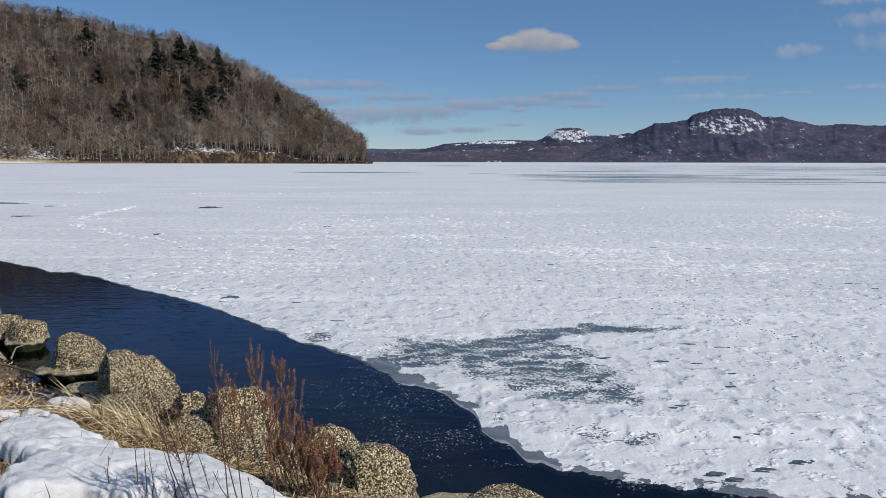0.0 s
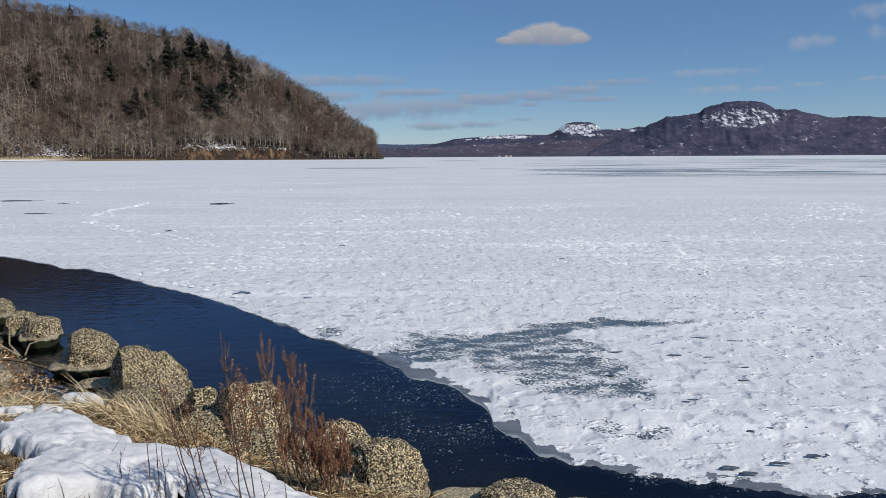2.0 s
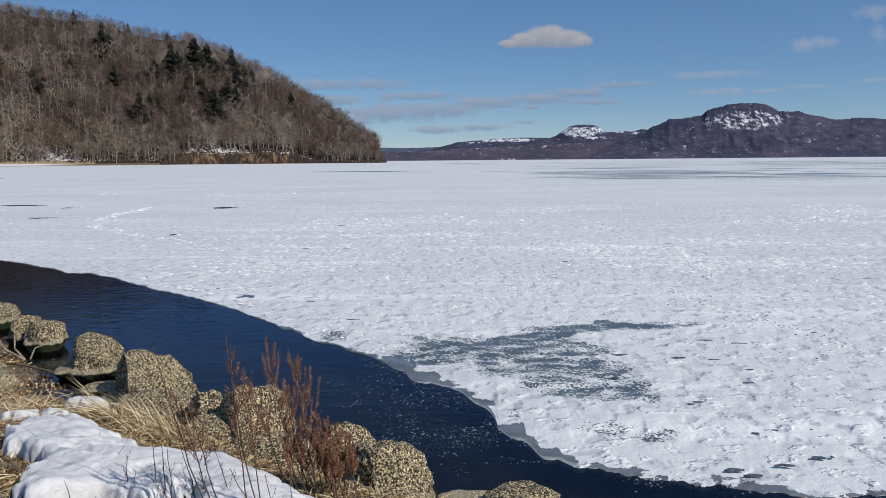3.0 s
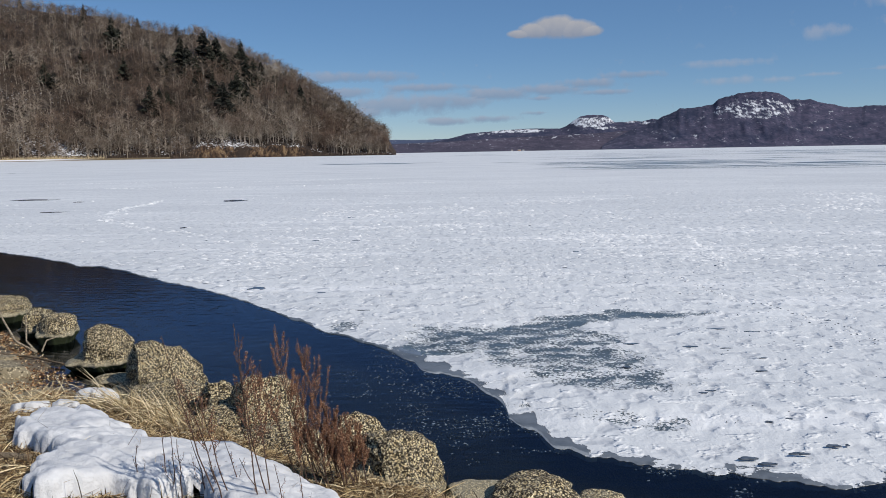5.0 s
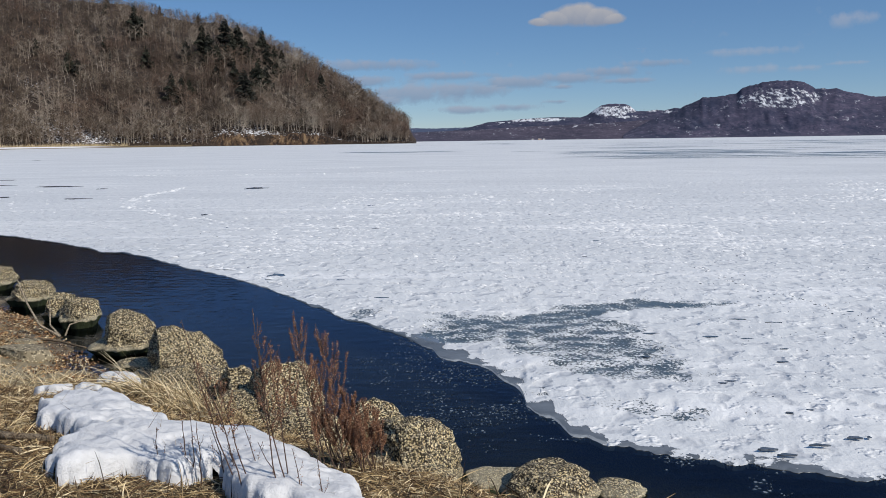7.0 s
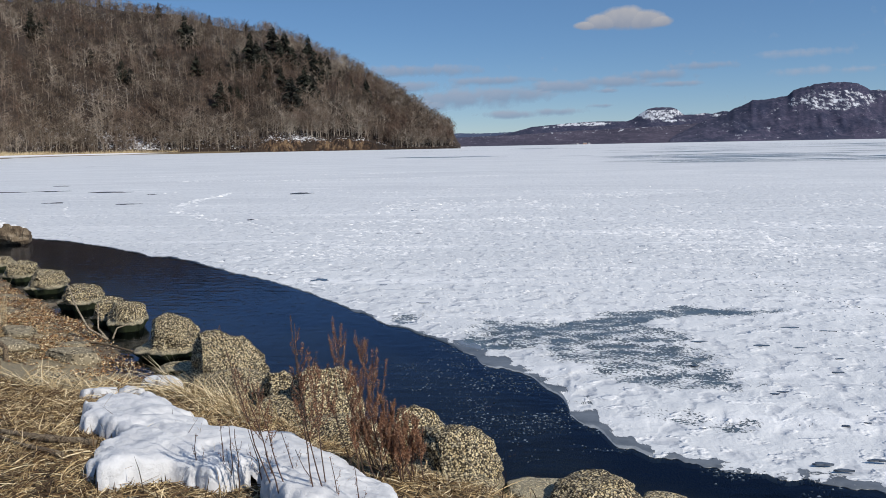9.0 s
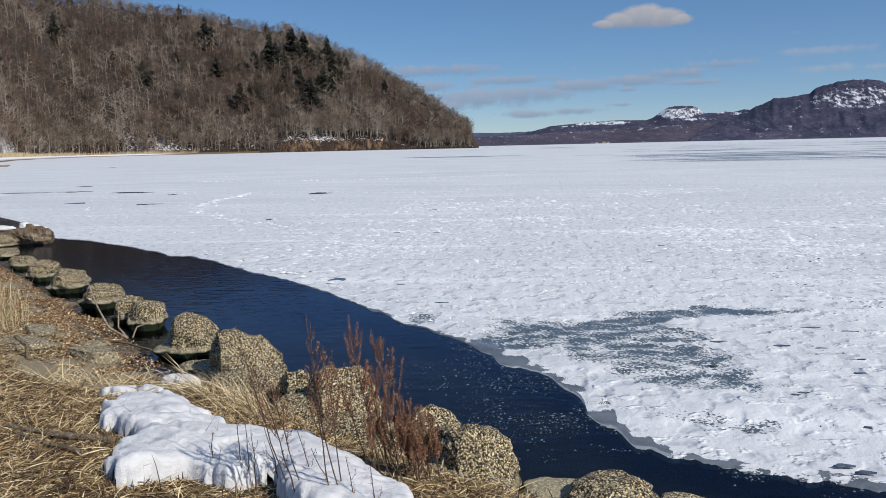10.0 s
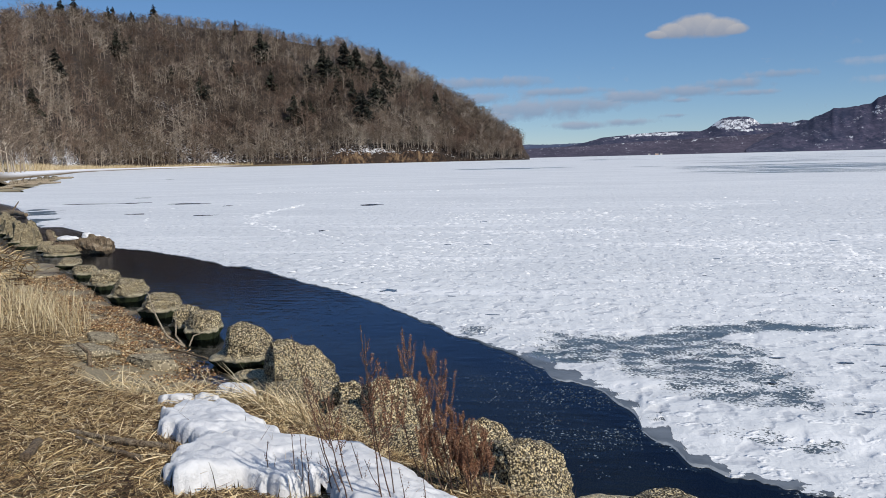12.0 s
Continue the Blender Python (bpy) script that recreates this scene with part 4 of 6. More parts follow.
mountain("hazy_ridge", "low ridge on the horizon with blue haze in its colour", [(-9, 0.9), (-5.2, 0.92), (-3.4, 0.86), (-1, 0.95), (1, 1.0), (4, 1.0)], 4500, 4780, HAZY_RIDGE, lambda T, E, U: 0 * T, 0.5, 61)
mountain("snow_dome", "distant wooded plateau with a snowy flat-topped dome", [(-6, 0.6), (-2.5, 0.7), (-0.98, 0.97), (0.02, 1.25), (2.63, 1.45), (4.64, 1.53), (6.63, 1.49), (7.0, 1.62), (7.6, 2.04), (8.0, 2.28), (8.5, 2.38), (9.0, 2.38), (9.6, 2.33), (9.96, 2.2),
         (10.35, 1.83), (11.0, 1.82), (11.7, 1.92), (12.2, 1.84), (12.9, 2.02), (13.6, 1.9), (15, 1.7), (18, 1.4)], 4050, 4550, HAZY_WOODS,
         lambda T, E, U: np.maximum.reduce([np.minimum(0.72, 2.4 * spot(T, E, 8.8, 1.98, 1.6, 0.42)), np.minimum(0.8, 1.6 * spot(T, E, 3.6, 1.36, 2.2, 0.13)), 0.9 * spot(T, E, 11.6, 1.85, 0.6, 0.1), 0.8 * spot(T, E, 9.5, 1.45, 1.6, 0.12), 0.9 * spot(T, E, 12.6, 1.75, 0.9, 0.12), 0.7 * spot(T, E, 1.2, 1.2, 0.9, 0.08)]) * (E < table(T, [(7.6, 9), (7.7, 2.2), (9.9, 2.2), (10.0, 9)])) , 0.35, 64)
# the plain's woods carry the violet haze tint in their colour too
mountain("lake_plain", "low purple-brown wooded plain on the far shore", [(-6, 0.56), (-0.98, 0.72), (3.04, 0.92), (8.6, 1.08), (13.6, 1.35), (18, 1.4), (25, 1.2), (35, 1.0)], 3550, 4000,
         mountain_material("hazy_plain_woods", (0.030, 0.027, 0.050), (0.098, 0.080, 0.115)), lambda T, E, U: 0.22 * smooth(0.7, 1, U), 0.5, 67)
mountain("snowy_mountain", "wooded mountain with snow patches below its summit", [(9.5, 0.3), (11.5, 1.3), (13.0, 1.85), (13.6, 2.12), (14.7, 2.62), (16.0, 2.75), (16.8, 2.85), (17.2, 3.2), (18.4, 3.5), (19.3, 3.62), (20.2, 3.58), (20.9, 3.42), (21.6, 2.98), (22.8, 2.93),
         (23.6, 2.7), (25.0, 2.35), (26.6, 2.40), (28.7, 2.28), (33, 2.3), (40, 2.0), (55, 1.6), (75, 1.2), (95, 1.0)], 3350, 3800, HAZY_WOODS,
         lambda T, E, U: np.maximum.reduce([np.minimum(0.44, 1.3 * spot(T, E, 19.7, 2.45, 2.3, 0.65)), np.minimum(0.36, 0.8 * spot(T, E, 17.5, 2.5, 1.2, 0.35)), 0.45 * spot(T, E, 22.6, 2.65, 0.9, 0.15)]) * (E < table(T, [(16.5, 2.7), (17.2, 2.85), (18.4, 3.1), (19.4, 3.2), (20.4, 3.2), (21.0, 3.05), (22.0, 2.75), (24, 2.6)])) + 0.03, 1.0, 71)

def far_house(bearing, w, d, h, wall):
    """A small house on the far shore: walls, a pitched roof and two windows."""
    at = (math.sin(radians(bearing)) * 3542, math.cos(radians(bearing)) * 3542, 0.2)
    house = thing("house", at, "small pale house with a grey roof on the far shore", "house", "houses on the far shore")
    bm = bmesh.new()
    bmesh.ops.create_cube(bm, size=1.0, matrix=Matrix.Translation((0, 0, h / 2)) @ Matrix.Diagonal((w, d, h, 1)))
    part("wall", bm_mesh("wall", bm, wall), house)
    bm = bmesh.new()
    ends = [[bm.verts.new((x, y, z)) for y, z in ((-d * 0.6, h), (0, h * 1.6), (d * 0.6, h))] for x in (-w * 0.54, w * 0.54)]
    for a, b in ((0, 1), (1, 2), (2, 0)):
        bm.faces.new((ends[0][a], ends[0][b], ends[1][b], ends[1][a]))
    bm.faces.new(ends[0]), bm.faces.new(ends[1][::-1])
    part("roof", bm_mesh("roof", bm, HOUSE_ROOF), house)
    for x in (-w * 0.25, w * 0.25):
        bm = bmesh.new()
        bmesh.ops.create_cube(bm, size=1.0, matrix=Matrix.Translation((x, -d / 2 - 0.05, h * 0.55)) @ Matrix.Diagonal((w * 0.16, 0.2, h * 0.3, 1)))
        part("window", bm_mesh("window", bm, HOUSE_PANE), house)


def plain(name, low, high, rough):
    m, nt, b = material(name, rough)
    paint(nt, b, blend(nt, noise_of(nt, coords(nt), 0.6, 4.0), low, high))
    return m


HOUSE_WHITE, HOUSE_TAN = plain("white_boards", (0.62, 0.60, 0.56), (0.80, 0.78, 0.74), 0.8), plain("tan_boards", (0.50, 0.32, 0.22), (0.66, 0.44, 0.32), 0.8)
HOUSE_ROOF, HOUSE_PANE = plain("grey_roof", (0.16, 0.15, 0.15), (0.26, 0.25, 0.25), 0.7), plain("dark_pane", (0.02, 0.025, 0.03), (0.04, 0.045, 0.05), 0.1)
for bearing, w, d, h, wall in ((3.25, 8, 6, 4, HOUSE_WHITE), (3.75, 13, 7, 5, HOUSE_TAN), (4.05, 8, 6, 4.5, HOUSE_WHITE)):
    far_house(bearing, w, d, h, wall)

# ---- clouds ----
def cloud(label, blobs, lit, base, density, ragged=1.6, seed=0.0, far=4850.0, fray=1.3, solid=1.15):
    """A thin sheet of cloud behind the mountains: blobs are bearing, elevation and half sizes in degrees."""
    t0, t1 = min(t - 1.8 * a for t, e, a, b in blobs), max(t + 1.8 * a for t, e, a, b in blobs)
    e0, e1 = min(e - 1.8 * b for t, e, a, b in blobs), max(e + 1.8 * b for t, e, a, b in blobs)
    theta, elev = np.linspace(t0, t1, 90), np.linspace(e0, e1, 40)
    T, E = np.meshgrid(theta, elev, indexing="ij")
    body, up = np.zeros(T.shape), np.zeros(T.shape)
    for t, e, a, b in blobs:
        g = np.clip(1.35 - np.sqrt(((T - t) / a) ** 2 + ((E - e) / b) ** 2), 0, 1)
        up = np.where(g >= body, np.clip(0.5 + (E - e) / b * 0.6, 0, 1), up)
        body = np.maximum(body, g)
    Tr, Er = np.radians(T), np.radians(E)
    V = np.stack([np.sin(Tr) * np.cos(Er), np.cos(Tr) * np.cos(Er), np.sin(Er)], -1) * far + [0, 0, EYE_Z]
    me = mesh_from("cloud", V.reshape(-1, 3), grid_faces(90, 40), cloud_material("cloud_vapour", lit, base, ragged, seed, fray, solid), True,
                   [("body", body), ("height", up), ("veil", np.full(T.shape, density))])
    tagged(new("cloud_backdrop", me), label, "cloud", kind="structure")


cloud("small white cumulus cloud with a grey base", [(6.2, 8.40, 1.7, 0.80), (7.6, 8.22, 1.5, 0.66), (5.0, 8.2, 1.3, 0.58), (8.6, 8.05, 1.0, 0.40), (3.8, 8.0, 0.9, 0.30)], (0.43, 0.435, 0.47), (0.26, 0.305, 0.40), 1.0, 1.2, 3.0, fray=0.55, solid=0.62)
cloud("long pale streak of low cloud", [(-8.0, 5.3, 4.6, 0.42), (-9.0, 4.2, 4.0, 0.45), (-5.0, 3.3, 4.2, 0.75), (-1.5, 3.5, 3.6, 0.6), (2.0, 4.0, 3.4, 0.42), (5.6, 4.2, 3.0, 0.38), (8.6, 4.55, 2.6, 0.36), (11.6, 5.0, 2.2, 0.3), (9.6, 3.9, 1.9, 0.2), (5.2, 3.6, 0.9, 0.16), (-2.5, 4.5, 3.6, 0.3), (-7.5, 2.9, 3.0, 0.5), (-1.5, 2.1, 2.6, 0.3), (1.6, 2.25, 1.8, 0.26), (5.0, 2.6, 1.0, 0.14)], (0.34, 0.385, 0.49), (0.20, 0.29, 0.43), 0.80, 3.6, 9.0, fray=1.9, solid=0.95)
cloud("faint thin cloud wisps", [(18.0, 4.35, 2.0, 0.3), (20.8, 4.3, 1.2, 0.2), (23.4, 4.5, 1.4, 0.15), (27.5, 4.7, 2.0, 0.15), (17.5, 5.5, 3.0, 0.3), (23.6, 7.1, 1.6, 0.5), (27.5, 8.8, 2.2, 0.5), (29.5, 7.4, 3.0, 0.6), (27, 10.0, 3, 0.3)], (0.42, 0.44, 0.52), (0.28, 0.36, 0.49), 0.50, 2.6, 15.0, fray=1.8)


# ---- boulders along the water ----
def boulder(seed, w, d, h, flare=0.15, cuts=(), box=2.6, mat=None, fine=4, foot=0.0):
    """A worn concrete-like block: boxy dome, wider at its foot, pitted all over; each cut (nx, ny, nz, offset) planes off a side.
    foot: how far a narrower base goes down below it."""
    bm = bmesh.new()
    bmesh.ops.create_icosphere(bm, subdivisions=fine, radius=1.0)
    off = Vector((seed * 7.3, seed * 3.1, -seed * 5.7))
    planes = [(Vector(c[:3]).normalized(), c[3]) for c in cuts]
    for v in bm.verts:
        p = v.co
        q = (abs(p.x) ** box + abs(p.y) ** box + abs(p.z) ** box) ** (1 / box)
        p = p / q
        n = p.normalized()
        p = p + n * (noise.noise(p * 1.1 + off) * 0.18 + noise.noise(p * 2.3 + off) * 0.17)
        for axis, reach in planes:
            over = p.dot(axis) - reach
            if over > 0:
                above = min(1.0, max(0.0, (p.z + 0.42) / 0.16))
                p = p - axis * over * (1.0 + 0.35 * noise.noise(p * 3 + off)) * above
        low = min(1.0, max(0.0, (-0.20 - p.z) / 0.30))
        k = 1.0 + flare * low - 0.17 * max(0.0, p.z + 0.1) - 0.10 * max(0.0, p.z - 0.5)
        pit = noise.noise(p * 4.5 + off) * 0.060 + noise.noise(p * 10 + off) * 0.040 + noise.noise(p * 22 + off) * 0.024
        p = Vector((p.x * k, p.y * k, p.z)) + n * pit
        down = min(1.0, max(0.0, (-0.52 - p.z) / 0.22)) if foot else 0.0
        slim = 1.0 - 0.18 * min(1.0, down * 3)
        v.co = (p.x * w / 2 * slim, p.y * d / 2 * slim, (p.z * 0.5 + 0.30) / 0.80 * h - down * (foot + 0.10))
    return bm_mesh("boulder", bm, mat or ROCK, True)


SIDE = (-0.88, -0.46, 0.02, 0.62)
TILT = (0.35, -0.75, 0.75, 0.86)
# place, width, depth, height and the sides that are broken off flat
BOULDERS = [(-13.20, 17.95, 0.62, 0.56, 0.21, ((-0.3, -0.6, 0.8, 0.75),)), (-11.62, 16.42, 0.60, 0.56, 0.24, ()), (-10.18, 14.98, 0.68, 0.60, 0.33, ((0.5, -0.3, 0.8, 0.80),)), (-8.82, 13.70, 0.72, 0.64, 0.34, ((-0.75, -0.4, 0.55, 0.70),)),
            (-7.36, 12.32, 0.74, 0.64, 0.31, ((-0.6, -0.8, 0.3, 0.75), (0.7, 0.0, 0.7, 0.82))), (-5.76, 10.86, 0.56, 0.52, 0.31, ((-0.5, -0.7, 0.5, 0.78),)), (-6.20, 11.14, 0.46, 0.44, 0.34, ((0.3, -0.5, 0.8, 0.8),)),
            (-4.43, 9.40, 0.70, 0.66, 0.44, (SIDE, (0.9, -0.1, 0.45, 0.86))), (-3.27, 8.08, 0.92, 0.78, 0.54, ((-0.88, -0.46, 0.02, 0.52), (0.9, -0.2, 0.5, 0.88), TILT)), (-1.78, 6.58, 0.80, 0.70, 0.64, ((-0.88, -0.46, 0.02, 0.52), (0.9, -0.2, 0.4, 0.85), TILT)),
            (-2.26, 6.88, 0.50, 0.46, 0.50, ((-0.8, -0.56, 0.1, 0.30), (0.2, -0.5, 0.8, 0.75))), (-0.93, 6.36, 0.50, 0.48, 0.35, ((0.5, -0.4, 0.7, 0.8),)), (-0.57, 5.70, 0.76, 0.70, 0.46, ((-0.88, -0.46, 0.02, 0.46), (0.75, -0.5, 0.45, 0.80), (0.0, -0.9, 0.5, 0.84))),
            (0.45, 5.40, 0.60, 0.56, 0.20, ()), (0.92, 5.36, 0.34, 0.32, 0.09, ())]
FEET = [0.03, 0.05, 0.07, 0.075, 0.08, 0.085, 0.06, 0.05]
ROOF = ((0.12, -0.10, 1.0, 0.58), (-0.85, -0.45, 0.30, 0.70), (0.60, -0.65, 0.50, 0.76))
for i, (x, y, w, d, h, cuts) in enumerate(BOULDERS):
    foot = FEET[i] if i < 8 else 0.0
    pull = 1.0 - 0.40 * foot
    ob = new("boulder", boulder(i + 1, w * pull * (0.92 if i < 7 else 1.0), d * pull, h * (1.08 if i < 7 else 0.92), 0.14 if i == 7 else (0.0 if i < 7 else 0.04), cuts + (ROOF if i < 7 else ()), 3.6 if i < 7 else 2.4 + 0.25 * (i % 3), None, 5 if i > 1 else 4, foot))
    ob.location = (x * pull, y * pull, foot)
    ob.rotation_euler = (0, 0, radians(37 * (i % 4) * (not cuts) + (0, 25, -20, 10, -8, 20, -15)[i % 7] * (i < 7)))
    tagged(ob, "pitted yellow-grey boulder with black speckles at the water" if not cuts else "pitted speckled boulder with one flat shaded side", "boulder", "boulders along the shore")
# low blocks and aprons of the same stone between and before them
for x, y, w, d, h, turn in ((-3.90, 8.48, 0.42, 0.32, 0.10, 10), (-2.85, 7.32, 0.95, 0.70, 0.34, -35), (-2.05, 6.42, 0.75, 0.6, 0.36, -35), (-1.50, 6.02, 1.0, 0.62, 0.34, -38),
                            (-0.62, 5.42, 0.95, 0.6, 0.20, -30), (0.1, 5.55, 0.5, 0.4, 0.06, 0), (-15.0, 20.05, 0.95, 0.6, 0.30, 10), (-16.1, 21.0, 0.6, 0.5, 0.30, 0)):
    ob = new("boulder", boulder(int(-x * 10), w, d, h, 0.12, ((0.3, -0.5, 0.8, 0.78),), 2.8))
    ob.location = (x, y, 0.0)
    ob.rotation_euler = (0, 0, radians(turn))
    tagged(ob, "low speckled foot block between the boulders" if x > -10 else "ridged weathered boulder on the shore", "boulder", "boulders along the shore")


shore_rng = random.Random(5)
for i in range(30):
    f = i / 29
    w = shore_rng.uniform(0.32, 0.55)
    ob = new("boulder", boulder(300 + i, w, w * shore_rng.uniform(0.7, 1.1), shore_rng.uniform(0.42, 0.66) - 0.18 * (i % 3 == 0), 0.12, ((-0.8, -0.5, 0.2, 0.45), (0.7, -0.7, 0.2, 0.75)), 3.4, None, 4))
    ob.location = (-16.7 - 8.0 * f + shore_rng.uniform(-0.5, 0.2) - 0.25 * (i % 2), 21.7 + 8.2 * f + shore_rng.uniform(-0.3, 0.3), -0.02 + 0.06 * (i % 2))
    ob.rotation_euler = (radians(shore_rng.uniform(-8, 8)), radians(shore_rng.uniform(-8, 8)), radians(shore_rng.uniform(-25, 25)))
    tagged(ob, "ridged weathered boulder in the rocky bank", "boulder", "boulders along the shore")


for i in range(44):
    f = (i + shore_rng.uniform(0, 0.8)) / 44
    w = shore_rng.uniform(0.35, 1.0) * (1 + f)
    ob = new("boulder", boulder(400 + i, w * 1.3, w * 0.8, shore_rng.uniform(0.25, 0.6) * (1 + 0.4 * f), 0.1, ((-0.7, -0.6, 0.2, 0.6), (0.3, -0.4, 0.8, 0.7)), 3.0, FAR_ROCK, 3))
    ob.location = (-64 - 62 * f - abs(shore_rng.gauss(0, 3.0)), 78 + 92 * f - shore_rng.uniform(0, 5), 0.05)
    ob.rotation_euler = (0, 0, radians(45 + shore_rng.uniform(-40, 40)))
    tagged(ob, "low broad rock lying at the edge of the ice", "boulder", "boulders along the shore")


def build_spit():
    """A low tongue of wet silt between the ice and the beach."""
    k, off = np.linspace(0, 1, 90), np.linspace(0, 1, 14)
    K, O = np.meshgrid(k, off, indexing="ij")
    wide = (5 + 14 * K) * smooth(0, 0.06, K) * smooth(1.0, 0.8, K) * (1 + 0.5 * fbm(K * 14, K * 0, 3, 161))
    X = -61.5 - 70 * K - 0.82 * wide * O + 1.2 * fbm(K * 30, O * 2, 3, 162)
    Y = 75.5 + 104 * K - 0.57 * wide * O
    Z = 0.03 + 0.30 * np.sin(math.pi * np.clip(O * 0.9, 0, 1)) * (0.6 + 0.8 * fbm(X * 0.5, Y * 0.5, 3, 163))
    patch = smooth(0.05, 0.2, fbm(X * 0.25, Y * 0.12, 3, 164)) * smooth(0.25, 0.5, O)
    ob = new("shore_spit", mesh_from("shore_spit", np.stack([X, Y, Z], -1).reshape(-1, 3), grid_faces(90, 14), GROUND, True, [("snow", patch), ("mud", np.full(X.shape, 0.7))]))
    tagged(ob, "low brown spit with rocks, driftwood and patches of snow", "shore", kind="structure")


build_spit()


# ---- snow on the bank ----
def snow_mass(outline, thick, seed, step=0.016, brim=0.10):
    """A sheet of old snow on the bank: a ragged outline, a broken steep rim and wind-worn flow lines on top."""
    P = np.array(outline, float)
    lo, hi = P.min(0) - 0.12, P.max(0) + 0.12
    gx, gy = np.arange(lo[0], hi[0], step), np.arange(lo[1], hi[1], step)
    X, Y = np.meshgrid(gx, gy, indexing="ij")
    wx, wy = X + 0.10 * fbm(X * 7, Y * 7, 4, seed), Y + 0.10 * fbm(X * 7, Y * 7, 4, seed + 1)
    near, inside = np.full(X.shape, 1e9), np.zeros(X.shape, bool)
    for (ax, ay), (bx, by) in zip(P, np.roll(P, -1, 0)):
        dx, dy = bx - ax, by - ay
        t = np.clip(((wx - ax) * dx + (wy - ay) * dy) / (dx * dx + dy * dy), 0, 1)
        near = np.minimum(near, np.hypot(wx - ax - t * dx, wy - ay - t * dy))
        inside ^= ((ay > wy) != (by > wy)) & (wx < dx * (wy - ay) / (dy + 1e-12) + ax)
    d = np.where(inside, near, -near)
    along, over = X * 0.84 - Y * 0.54, X * 0.54 + Y * 0.84
    k = np.clip(d / brim, 0, 1)
    h = thick * np.sqrt(1 - (1 - k) ** 2.6) * (0.80 + 0.35 * smooth(0, 0.45, d) + 0.35 * fbm(X * 1.5, Y * 1.5, 3, seed + 4))
    flow = fbm(along * 0.9 + 0.5 * fbm(along * 2.2, over * 2.2, 2, seed + 2), over * 4.0, 4, seed + 15) * 3.0
    ledge = np.floor(flow) + smooth(0.55, 1.0, flow - np.floor(flow))
    pocked = smooth(0.1, 0.5, fbm(X * 3.2 + 4, Y * 3.2, 3, seed + 8))
    detail = 0.020 * ledge + 0.022 * fbm(along * 3, over * 8, 4, seed + 5) + 0.020 * fbm(X * 8, Y * 8, 3, seed + 6) * (0.5 + pocked) + 0.009 * fbm(X * 21, Y * 21, 3, seed + 7) - 0.035 * pocked
    Z = ground_height(X, Y) + np.where(d > 0, 0.035 * smooth(0, 0.02, d) + h + detail * k * thick / 0.15, -0.05)
    F = grid_faces(len(gx), len(gy))
    keep = (d.ravel()[F] > -step * 1.5).all(1)
    used, F = np.unique(F[keep], return_inverse=True)
    V = np.stack([X, Y, Z], -1).reshape(-1, 3)[used]
    return mesh_from("snow", V, F.reshape(-1, 4), SNOW, True)


tagged(new("snow_patch", snow_mass([(-3.10, 5.24), (-3.24, 5.58), (-3.20, 5.86), (-2.88, 5.98), (-2.53, 5.60), (-2.20, 5.27), (-1.85, 5.27), (-1.58, 5.22), (-1.28, 5.00), (-1.02, 4.70), (-0.78, 4.34), (-0.60, 3.95), (-0.72, 3.72), (-1.15, 3.85),
                                    (-1.46, 4.14), (-1.52, 4.36), (-1.74, 4.18), (-2.00, 4.28), (-2.14, 4.10), (-2.24, 4.03), (-2.46, 4.24), (-2.54, 4.46), (-2.52, 4.76), (-2.68, 4.84), (-2.98, 5.04)], 0.125, 81, 0.016, 0.085)),
       "melting heap of old white snow on the dead grass", "snow")
for sx, sy, a, b, turn in ((-3.72, 6.58, 0.17, 0.09, 8), (-3.36, 7.0, 0.19, 0.10, 12), (-3.30, 6.34, 0.12, 0.07, -10)):
    pts = [(sx + a * math.cos(w), sy + b * math.sin(w) + a * math.cos(w) * math.tan(radians(turn))) for w in np.linspace(0, 2 * math.pi, 8, endpoint=False)]
    tagged(new("snow_patch", snow_mass(pts, 0.08, int(90 + sx * 3), 0.016, 0.07)), "small leftover lump of snow beside the straw", "snow")


# ---- straw, reeds and leaves ----
def blades(x, y, length, width, heading, rise, droop, seed, floor=None):
    """Bent ribbons of grass: three segments each, from the ground at x, y."""
    rng = np.random.default_rng(seed)
    n = len(x)
    z = (ground_height(x, y) if floor is None else floor) + 0.004
    dx, dy = np.cos(heading), np.sin(heading)
    side = np.stack([-dy, dx, np.zeros(n)], 1) * (width / 2)[:, None]
    tilt = rng.normal(0, 0.8, n)[:, None]
    side = side * np.cos(tilt) + np.array([0, 0, 1.0]) * (np.sin(tilt) * (width / 2)[:, None])
    pts, px, py, pz = [], x.copy(), y.copy(), z.copy()
    up = rise.copy()
    for k in range(4):
        pts.append(np.stack([px, py, pz], 1))
        px, py, pz = px + dx * np.cos(up) * length / 3, py + dy * np.cos(up) * length / 3, pz + np.sin(up) * length / 3
        up = up - droop
        dx, dy = dx + rng.normal(0, 0.12, n), dy + rng.normal(0, 0.12, n)
        if floor is None:
            pz = np.maximum(pz, ground_height(px, py) + 0.006)
    V = np.stack([pts[0] - side, pts[0] + side, pts[1] - side, pts[1] + side, pts[2] - side * 0.8, pts[2] + side * 0.8, pts[3] - side * 0.2, pts[3] + side * 0.2], 1)
    F = np.array([[0, 1, 3, 2], [2, 3, 5, 4], [4, 5, 7, 6]])
    return V.reshape(-1, 3), (np.arange(n)[:, None, None] * 8 + F[None]).reshape(-1, 4)


def scatter(n, box, keep, seed):
    rng = np.random.default_rng(seed)
    out = np.zeros((0, 2))
    while len(out) < n:
        p = rng.uniform((box[0], box[1]), (box[2], box[3]), (n * 3, 2))
        out = np.concatenate([out, p[rng.uniform(0, 1, len(p)) < keep(p[:, 0], p[:, 1])]])
    return out[:n, 0], out[:n, 1]


